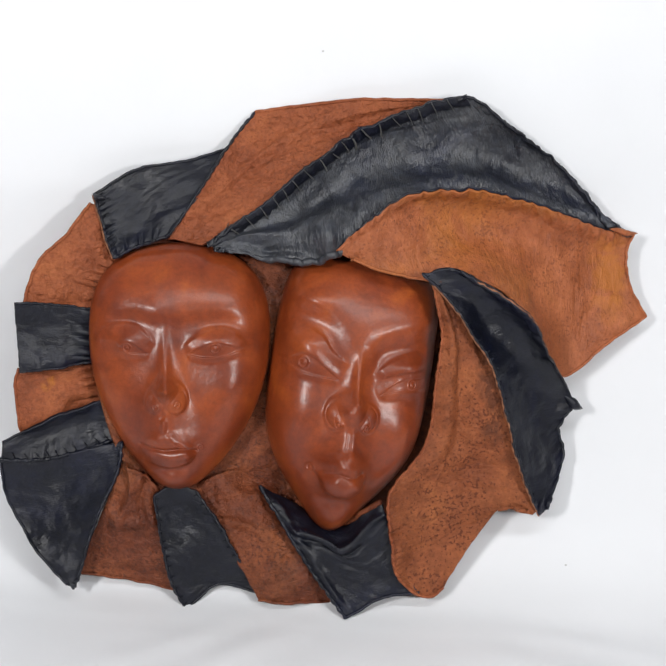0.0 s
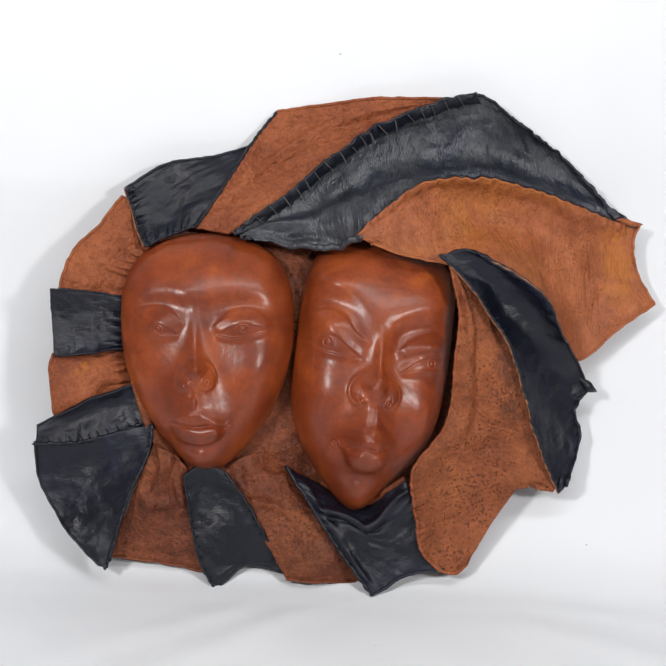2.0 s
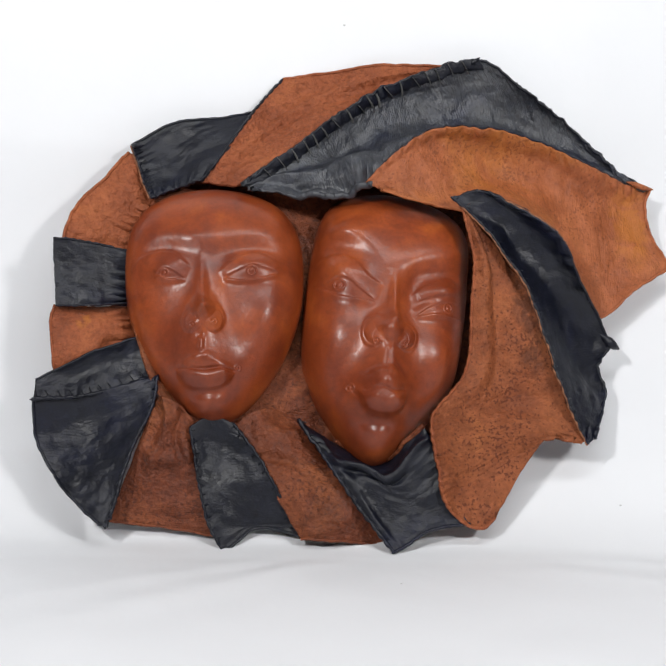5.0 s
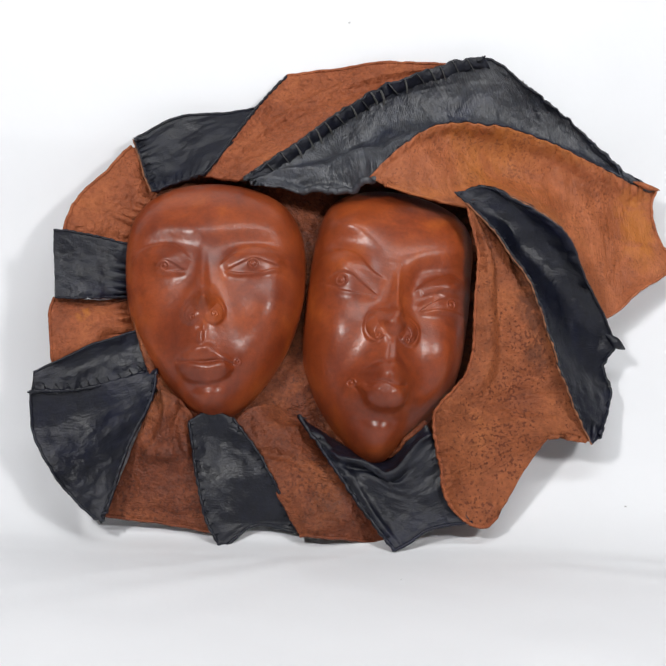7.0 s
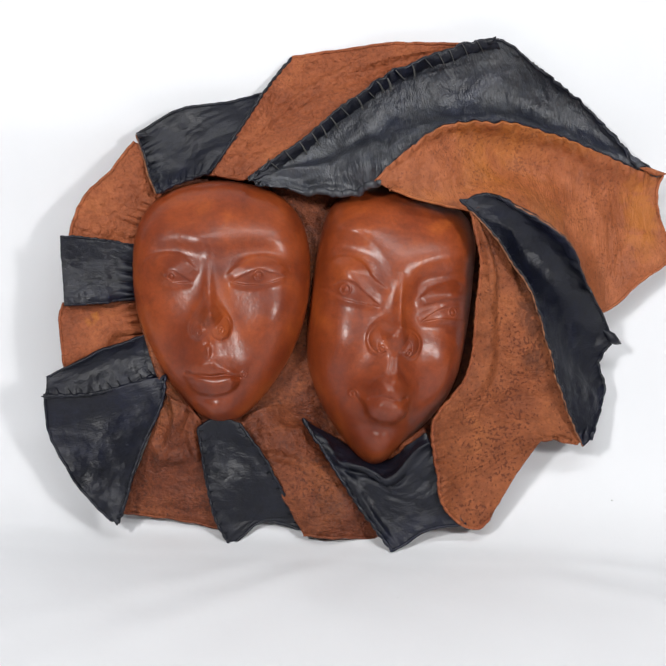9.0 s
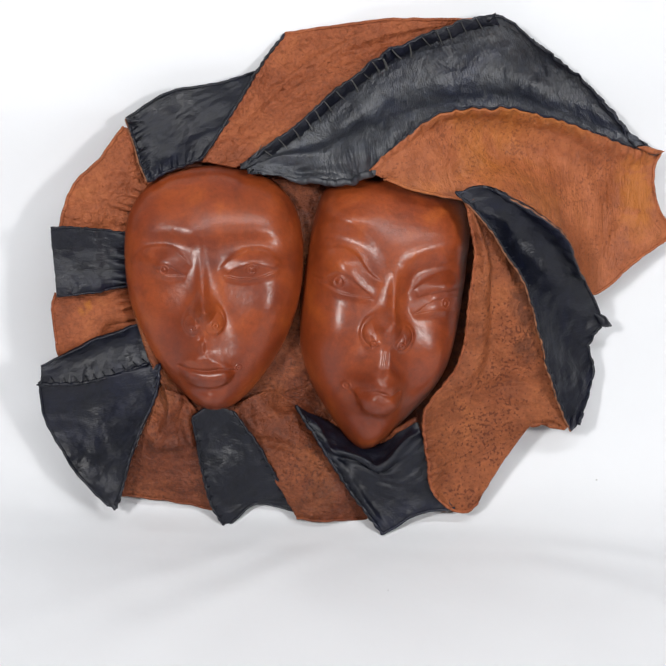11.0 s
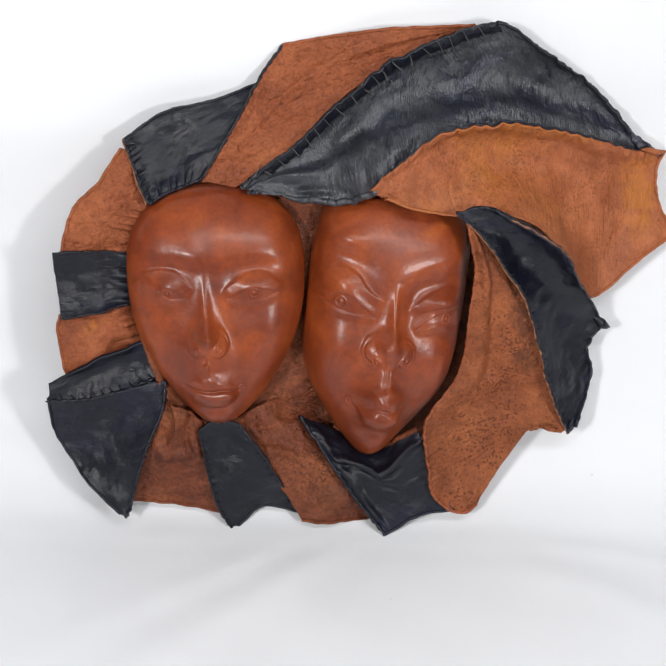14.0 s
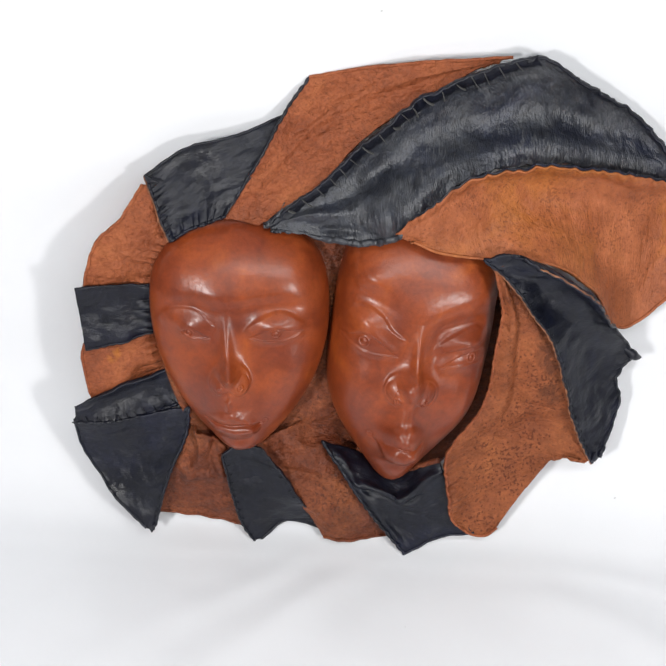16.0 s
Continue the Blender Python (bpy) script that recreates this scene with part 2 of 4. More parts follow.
def hide(name, net, mat, parent, label, seed, na=84, nb=64, thick=0.0024, wrinkle=1.0, pleats=(), hems=(), creases=(), ragged=0.0006):
    """One sheet of leather stretched over a net of control points in millimetres. pleats: edges gathered by stitches."""
    g = spline(np.array(net, float) / 1000, na)
    g = spline(g.transpose(1, 0, 2), nb).transpose(1, 0, 2)
    n = grid_normals(g)
    da = np.linalg.norm(np.diff(g, axis=0), axis=2).mean(1).sum()
    db = np.linalg.norm(np.diff(g, axis=1), axis=2).mean(0).sum()
    a, b = np.meshgrid(np.linspace(0, 1, na), np.linspace(0, 1, nb), indexing="ij")
    lift = np.zeros_like(a)
    for i in range(na):
        for j in range(nb):
            p = g[i, j]
            q = (a[i, j] * da * 48, b[i, j] * db * 28, seed)
            k = fbm(p * 24, seed, 3) * 0.0022 + fbm(q, seed + 3, 3) * 0.0011 + fbm(p * 110, seed + 2, 2) * 0.0003
            lift[i, j] += wrinkle * k
            edge = min(a[i, j] * da, (1 - a[i, j]) * da, b[i, j] * db, (1 - b[i, j]) * db)
            if edge < 0.008 and ragged:
                w = ragged * (1 - edge / 0.008)
                g[i, j] = p + w * np.array([fbm(p * 130, seed + 5), 0.4 * fbm(p * 90, seed + 6), fbm(p * 130, seed + 7)])
    sides = {"b0": (a * da, b * db), "b1": (a * da, (1 - b) * db), "a0": (b * db, a * da), "a1": (b * db, (1 - a) * da)}
    for side, step, depth, *reach in pleats:
        along, away = sides[side]
        top = along.max()
        w = depth if not reach else depth * np.clip((reach[0] * top - along) / 0.01, 0, 1)
        beat = np.abs(np.sin(math.pi * along / step + 0.7 * np.sin(along * 90 + seed) + 0.4 * np.sin(along * 300)))
        lift += w * np.exp(-((away - 0.003) / 0.007) ** 2) * (beat**0.7 - 0.5)
        if depth > 0.0018:
            lift -= 0.2 * w * np.exp(-((away - 0.014) / 0.006) ** 2)
    for side, wide, height, reach in hems:
        along, away = sides[side]
        w = np.clip((reach * along.max() - along) / 0.012, 0, 1)
        lift += w * height / (1 + np.exp((away - wide) / 0.0005))
        lift -= w * 0.6 * height * np.exp(-((away - wide - 0.0012) / 0.0012) ** 2)
    for line, wide, rise in creases:
        q = spline(np.array(line, float) * (da, db), 30)
        d2 = np.min([(a * da - x) ** 2 + (b * db - y) ** 2 for x, y in q], 0)
        lift += rise * np.exp(-d2 / wide**2)
    g = g + n * lift[:, :, None]
    n = grid_normals(g)
    low = g - n * thick
    verts = np.concatenate([g.reshape(-1, 3), low.reshape(-1, 3)])
    probe = np.cross(g[1, 0] - g[0, 0], g[0, 1] - g[0, 0])
    up = probe @ n[0, 0] < 0
    m = na * nb
    faces = grid_faces(na, nb, 0, not up) + grid_faces(na, nb, m, up)
    ring = [j for j in range(nb)] + [i * nb + nb - 1 for i in range(1, na)] + [(na - 1) * nb + j for j in range(nb - 2, -1, -1)] + [i * nb for i in range(na - 2, 0, -1)]
    for k, q in enumerate(ring):
        r = ring[(k + 1) % len(ring)]
        f = (q, r, r + m, q + m)
        faces.append(f if not up else f[::-1])
    me = mesh_of(name, verts, faces, mat)
    layer = me.uv_layers.new(name="sheet")
    flat = np.tile(np.stack([a * da, b * db], 2).reshape(-1, 2), (2, 1))
    index = np.empty(len(me.loops), int)
    me.loops.foreach_get("vertex_index", index)
    layer.data.foreach_set("uv", flat[index].ravel())
    ob = part(name, me, parent, label)
    edges = {"a0": (g[0], n[0]), "a1": (g[-1], n[-1]), "b0": (g[:, 0], n[:, 0]), "b1": (g[:, -1], n[:, -1]), "grid": (g, n)}
    return ob, edges


def even(points, step):
    p = np.asarray(points, float)
    d = np.concatenate([[0], np.cumsum(np.linalg.norm(np.diff(p, axis=0), axis=1))])
    s = np.linspace(0, d[-1], max(3, int(d[-1] / step) + 1))
    return np.stack([np.interp(s, d, p[:, k]) for k in range(3)], 1)


def roll(name, points, radius, mat, parent, label="", beat=0.0, depth=0.0, taper=0.0, sides=8, step=0.0012, seed=1):
    """A rolled rim along a line: a thin tube, pinched at even beats where the stitches pull it in."""
    p = even(points, step)
    t = np.gradient(p, axis=0)
    t /= np.linalg.norm(t, axis=1, keepdims=True) + 1e-12
    s = np.arange(len(p)) * step
    r = np.full(len(p), radius)
    if beat:
        r = r * (1 - depth + depth * np.abs(np.sin(math.pi * s / beat)))
    r = r * np.array([1 + 0.15 * fbm((x * 70, seed, 0), seed) for x in s])
    if taper:
        r = r * np.clip(np.minimum(s, s[-1] - s) / taper, 0.06, 1) ** 0.6
    x = np.cross(t, (0.0, -1.0, 0.25))
    x /= np.linalg.norm(x, axis=1, keepdims=True) + 1e-12
    y = np.cross(x, t)
    verts, faces = [], []
    for k in range(sides):
        c, q = math.cos(2 * math.pi * k / sides), math.sin(2 * math.pi * k / sides)
        verts.append(p + (x * c + y * q) * r[:, None])
    verts = np.stack(verts, 1).reshape(-1, 3)
    for i in range(len(p) - 1):
        for k in range(sides):
            faces.append((i * sides + k, i * sides + (k + 1) % sides, (i + 1) * sides + (k + 1) % sides, (i + 1) * sides + k))
    faces += [tuple(range(sides))[::-1], tuple((len(p) - 1) * sides + k for k in range(sides))]
    return part(name, mesh_of(name, verts, faces, mat), parent, label)


def hem_strip(grid, rows, width, height, beat, mat, parent, label):
    """A folded strip lying along the first edge of a sheet, pinched where the stitches cross it."""
    g, n = grid
    run = np.concatenate([[0], np.cumsum(np.linalg.norm(np.diff(g[:, 0], axis=0), axis=1))])
    verts, cols = [], 9
    for i in rows:
        d = np.concatenate([[0], np.cumsum(np.linalg.norm(np.diff(g[i], axis=0), axis=1))])
        w = min(width, 0.5 * d[-1])
        phase = (run[i] / beat - 0.6 + 0.5) % 1 - 0.5
        pinch = 1 - 0.55 * math.exp(-((phase * beat / 0.0014) ** 2))
        for k in range(cols):
            x = w * k / (cols - 1) * (0.94 + 0.06 * pinch)
            p = np.array([np.interp(x, d, g[i][:, c]) for c in range(3)])
            q = np.array([np.interp(x, d, n[i][:, c]) for c in range(3)])
            rise = math.sin(math.pi * min(1.0, 0.12 + 0.88 * k / (cols - 1))) ** 0.5
            verts.append(p + q * (height * rise * pinch + (0.0003 if k < cols - 1 else -0.0006)))
    faces = grid_faces(len(rows), cols)
    a = np.cross(verts[1] - verts[0], verts[cols] - verts[0])
    if a @ n[rows[0], 0] < 0:
        faces = [f[::-1] for f in faces]
    me = mesh_of("hem", verts, faces, mat)
    layer = me.uv_layers.new(name="sheet")
    for loop in me.loops:
        i, k = divmod(loop.vertex_index, cols)
        layer.data[loop.index].uv = (run[rows[i]], width * k / cols)
    return part("hem", me, parent, label)


STITCH = {}


def stitches(points, normals, inward, beat, length, parent, radius=0.00042, slant=0.35, mat=None, inset=0.35):
    """Whip stitches over a rolled rim, each a short bent thread."""
    mat = mat or BLACK
    if mat.name not in STITCH:
        arc = [(-0.5, 0.0), (-0.2, 0.5), (0.2, 0.5), (0.5, 0.0)]
        verts, faces = [], []
        for x, z in arc:
            for k in range(4):
                verts.append((x, 0.22 * math.cos(math.pi / 2 * k), z * 0.4 + 0.22 * math.sin(math.pi / 2 * k)))
        for i in range(3):
            for k in range(4):
                faces.append((i * 4 + k, i * 4 + (k + 1) % 4, i * 4 + 4 + (k + 1) % 4, i * 4 + 4 + k))
        faces += [(3, 2, 1, 0), (12, 13, 14, 15)]
        STITCH[mat.name] = mesh_of("stitch", verts, faces, mat)
    p = np.asarray(points)
    d = np.concatenate([[0], np.cumsum(np.linalg.norm(np.diff(p, axis=0), axis=1))])
    for s in np.arange(beat * 0.6, d[-1] - beat * 0.4, beat):
        s += beat * 0.18 * math.sin(s * 911)
        at = Vector([np.interp(s, d, p[:, k]) for k in range(3)])
        i = min(int(np.searchsorted(d, s)), len(p) - 1)
        up = Vector(normals[i]).normalized()
        across = Vector(inward[i]).normalized()
        along = up.cross(across).normalized()
        across = (across + slant * along).normalized()
        along = up.cross(across).normalized()
        ob = part("stitch", STITCH[mat.name], parent)
        m = Matrix((across, along, up)).transposed().to_4x4()
        ob.matrix_local = Matrix.Translation(at + across * length * inset + up * 0.0004) @ m @ Matrix.Diagonal((length, radius * 4, length * 0.5, 1))


# ---- setting: white sheet sweeping from the table up the wall ----
PROFILE = spline([(-0.95, -0.024), (-0.6, -0.0165), (-0.3, -0.0095), (-0.17, -0.0068), (-0.125, -0.0060), (-0.098, -0.0045), (-0.070, 0.0015), (-0.04, 0.021), (-0.012, 0.06), (0.014, 0.11),
                  (0.037, 0.17), (0.050, 0.22), (0.058, 0.275), (0.063, 0.34), (0.067, 0.407), (0.075, 0.56), (0.10, 0.9), (0.12, 1.2)], 220)


def sheet_skew(z):
    """The foot of the sweep runs askew to the wall above it."""
    return float(np.interp(z, [0.0, 0.05, 0.15, 0.30, 0.40], [-0.17, -0.16, -0.08, 0.02, 0.03]))


FOLDS = [((-0.005, -0.085), (-0.22, -0.245), 0.0034, 0.013), ((-0.06, -0.085), (-0.24, -0.20), 0.0022, 0.010), ((0.09, -0.100), (0.26, -0.205), 0.0030, 0.014),
         ((-0.02, -0.12), (-0.10, -0.34), 0.0022, 0.016), ((0.05, -0.12), (0.14, -0.32), 0.0020, 0.018), ((0.10, -0.085), (0.34, -0.125), 0.0020, 0.010)]


def soft_folds(x, y):
    """Shallow ridges fanning out over the table from under the sculpture's foot."""
    out = 0.0
    for a, b, rise, wide in FOLDS:
        ex, ey = b[0] - a[0], b[1] - a[1]
        t = ((x - a[0]) * ex + (y - a[1]) * ey) / (ex * ex + ey * ey)
        d = ((x - a[0]) * ey - (y - a[1]) * ex) / math.hypot(ex, ey)
        w = max(0.0, min(1.0, t / 0.35)) * max(0.0, min(1.0, (1.7 - t) / 0.9))
        d += 0.012 * fbm((x * 5, y * 5, 0), 4, 2)
        out += rise * w * math.exp(-((d / (wide * (1 + 0.5 * max(0.0, t)))) ** 2))
    return 0.6 * out


def sweep():
    xs = np.concatenate([np.linspace(-1.3, -0.5, 30)[:-1], np.linspace(-0.5, 0.5, 200), np.linspace(0.5, 1.3, 30)[1:]])
    verts = []
    for y, z in PROFILE:
        for x in xs:
            low = math.exp(-((z + 0.0) / 0.06) ** 2) * min(1.0, max(0.0, (-0.07 - y) / 0.10))
            fold = 0.005 * fbm((x * 7, y * 5, 0), 8) * low + soft_folds(x, y)
            verts.append((x, y + sheet_skew(z) * max(-0.4, min(0.4, x)), z + fold))
    me = mesh_of("backdrop", verts, grid_faces(len(PROFILE), len(xs)), PAPER)
    return tagged(new("backdrop", me), "white photo sheet sweeping up behind the sculpture", "backdrop", kind="structure")


sweep()


def slab(name, x0, x1, y0, y1, z0, z1, mat, label):
    bm = bmesh.new()
    bmesh.ops.create_cube(bm, size=1.0)
    bm.transform(Matrix.Translation(((x0 + x1) / 2, (y0 + y1) / 2, (z0 + z1) / 2)) @ Matrix.Diagonal((x1 - x0, y1 - y0, z1 - z0, 1)))
    bmesh.ops.bevel(bm, geom=bm.edges[:], offset=0.004, segments=1, affect="EDGES")
    me = bpy.data.meshes.new(name)
    bm.to_mesh(me)
    bm.free()
    me.materials.append(mat)
    return tagged(new(name, me), label, name.split("_")[0], kind="structure")


slab("floor", -2.6, 2.6, -3.2, 1.0, -0.85, -0.78, WOODFLOOR, "plain grey floor of the room")
slab("ceiling", -2.6, 2.6, -3.2, 1.0, 1.9, 2.0, PLASTER, "plain grey ceiling")
slab("wall_north", -2.6, 2.6, 0.9, 1.0, -0.78, 1.9, PLASTER, "plain grey wall behind the sheet")
slab("wall_south", -2.6, 2.6, -3.2, -3.1, -0.78, 1.9, PLASTER, "plain grey wall")
slab("wall_west", -2.6, -2.5, -3.1, 0.9, -0.78, 1.9, PLASTER, "plain grey wall")
slab("wall_east", 2.5, 2.6, -3.1, 0.9, -0.78, 1.9, PLASTER, "plain grey wall")

# ---- the sculpture ----
sculpture = tagged(new("leather_wall_sculpture"), "leather relief of two brown masks wrapped in tan and black bands", "sculpture")


# ---- moulded masks ----
def bell(u, v, cu, cv, su, sv, turn=0.0):
    c, s = math.cos(turn), math.sin(turn)
    x, y = (u - cu) * c + (v - cv) * s, -(u - cu) * s + (v - cv) * c
    return np.exp(-0.5 * ((x / su) ** 2 + (y / sv) ** 2))


def dome(u, v, cu, cv, ru, rv):
    """A round swelling that ends in a crease."""
    return np.clip(1 - ((u - cu) / ru) ** 2 - ((v - cv) / rv) ** 2, 0, 1) ** 0.6


def line_bell(u, v, pts, width):
    """Closeness to a smooth line through pts: 1 on it, falling off over width."""
    q = spline(np.array(pts, float), 40)
    d2 = np.full(u.shape, 1e9)
    for a, b in zip(q[:-1], q[1:]):
        e = b - a
        t = np.clip(((u - a[0]) * e[0] + (v - a[1]) * e[1]) / (e @ e + 1e-9), 0, 1)
        d2 = np.minimum(d2, (u - a[0] - t * e[0]) ** 2 + (v - a[1] - t * e[1]) ** 2)
    return np.exp(-0.5 * d2 / width**2)


def ledge(u, v, pts, rise, left, right, ends=0.12):
    """A step along a line: rise on it, easing off over left and right of its direction, fading at its ends."""
    q = spline(np.array(pts, float), 64)
    best, dist, at = np.full(u.shape, 1e9), np.zeros(u.shape), np.zeros(u.shape)
    for k in range(len(q) - 1):
        a, e = q[k], q[k + 1] - q[k]
        t = np.clip(((u - a[0]) * e[0] + (v - a[1]) * e[1]) / (e @ e + 1e-9), 0, 1)
        x, y = u - a[0] - t * e[0], v - a[1] - t * e[1]
        d2 = x * x + y * y
        near = d2 < best
        best = np.where(near, d2, best)
        dist = np.where(near, np.sign(e[0] * y - e[1] * x) * np.sqrt(d2), dist)
        at = np.where(near, (k + t) / (len(q) - 1), at)
    w = np.clip(np.minimum(at, 1 - at) / ends, 0, 1)
    return rise * w * w * (3 - 2 * w) * np.exp(-0.5 * (dist / np.where(dist > 0, left, right)) ** 2)


def curl(u, v, cu, cv, r, width=0.5):
    d = np.hypot(u - cu, v - cv)
    return np.exp(-0.5 * ((d - r) / width) ** 2) - 0.6 * np.exp(-0.5 * ((d - 0.68 * r) / width) ** 2) + 0.8 * np.exp(-0.5 * (d / (0.35 * r)) ** 2)


def relief_one(u, v, s):
    h = -9 + (36 - 0.055 * v) * np.clip(1 - s**3.6, 0, 1) ** 0.55 + 0.09 * (u - 7) * (1 - s**4)
    # brows and orbits
    h += ledge(u, v, [(-84, 5), (-66, 24), (-50, 35), (-41, 41), (-28, 45), (-15, 44), (-4, 42), (18, 42), (39, 43), (50, 40), (68, 28), (90, 5)], 2.5, 18, 7.0, 0.2)
    h -= 1.3 * bell(u, v, -33, 31, 15, 6) + 1.6 * bell(u, v, 36, 31, 17, 6)
    h -= 0.3 * bell(u, v, -14, 14, 8, 12) + 0.8 * bell(u, v, 8, 14, 8, 12)
    # lids and eyes
    h += 1.8 * bell(u, v, -12, 38, 10, 7) + 3.8 * bell(u, v, -34, 20, 12, 5.5) + 4.6 * bell(u, v, 36, 19, 13, 5.5) + 1.6 * bell(u, v, -29, 11, 11, 6) + 1.6 * bell(u, v, 33, 10, 14, 6)
    h += ledge(u, v, [(-57, 14), (-50, 25), (-38, 29), (-26, 28), (-18, 21), (-11, 13)], 0.9, 1.2, 4.5) + ledge(u, v, [(7, 9), (18, 19), (30, 25), (39, 26), (49, 21), (60, 11)], 1.0, 1.2, 4.5)
    h += ledge(u, v, [(-39, 12), (-32, 16.5), (-25, 14), (-15, 7)], 1.0, 2.8, 0.6) + ledge(u, v, [(-39, 12), (-30, 7.5), (-22, 7), (-15, 7)], 1.1, 0.5, 1.8)
    h += ledge(u, v, [(11, 7.5), (22, 13), (33, 17), (43, 15), (56, 12)], 1.0, 2.8, 0.6) + ledge(u, v, [(11, 7.5), (24, 5), (39, 6), (56, 11.5)], 1.1, 0.5, 1.8)
    h += 0.6 * bell(u, v, -31, 11.5, 6, 2.8) + 0.6 * bell(u, v, 33, 11, 8, 3.2)
    h += 0.8 * curl(u, v, -32, 12, 2.9) + 0.8 * curl(u, v, 33, 12, 3.4)
    # nose
    bridge = np.clip((40 - v) / 58, 0, 1) ** 1.35
    h += bridge * (4.4 * line_bell(u, v, [(-4, 36), (-4, 10), (-4, -18)], 2.6) + 5.4 * line_bell(u, v, [(-4, 40), (-4, -16)], 7.0))
    h += np.maximum.reduce([10.0 * bell(u, v, -3, -19, 5.0, 5.4), 2.4 * dome(u, v, -10.5, -28, 7, 8), 3.0 * dome(u, v, 4, -27, 8, 9.5)]) + 2.5 * bell(u, v, -4, -28, 8, 5) + 4.5 * bell(u, v, -4, -29, 11, 9)
    h += ledge(u, v, [(-11, -13), (-16, -20), (-18, -28), (-15, -34), (-9, -36)], 1.0, 4.5, 0.9) + ledge(u, v, [(4, -12), (10, -18), (12, -26), (9, -33), (3, -37)], 1.2, 0.9, 4.5)
    h += 0.8 * curl(u, v, 4.5, -29, 2.4) + 0.7 * curl(u, v, -11, -31, 2.0) + 0.6 * curl(u, v, -8, -25, 1.6) + 0.7 * curl(u, v, 22.5, -62, 2.0)
    # cheeks, mouth and chin
    h += 5.0 * bell(u, v, 48, -18, 14, 16) - 2.8 * bell(u, v, -46, 0, 15, 32) - 2.2 * bell(u, v, 0, 86, 40, 14)
    h += 0.8 * bell(u, v, 30, -47, 12, 12) - 2.5 * bell(u, v, -32, -44, 9, 12)
    h += 6.5 * bell(u, v, -5, -44, 12, 11) + 5.5 * bell(u, v, -2, -64, 17, 12)
    h += 2.4 * line_bell(u, v, [(-5, -42), (-5, -48)], 1.6) - 1.6 * bell(u, v, -5.5, -38, 1.3, 2.6)
    h += ledge(u, v, [(-24, -61), (-14, -56), (-5, -59.5), (4, -57.5), (9, -59), (22, -64)], 0.8, 1.6, 4.5) + 1.4 * bell(u, v, 11, -65, 5, 4)
    h += 5.0 * line_bell(u, v, [(-13, -67), (-1, -69), (11, -67.5)], 3.6)
    h += ledge(u, v, [(-22, -60), (-17, -70), (-9, -75), (2, -76), (12, -73), (20, -64)], 2.2, 4.5, 1.2)
    h -= 1.7 * line_bell(u, v, [(-21, -60.5), (-11, -62.5), (-2, -63.5), (8, -62.5), (19, -64)], 0.9)
    h -= 1.6 * bell(u, v, -2, -80, 11, 2.6)
    h += 2.4 * bell(u, v, 0, -57, 13, 4.2) + 1.4 * bell(u, v, -9, -54.5, 3, 2.4) + 1.4 * bell(u, v, -1, -53.5, 3, 2.4)
    return h + 10.5 * bell(u, v, 0, -90, 14, 9)


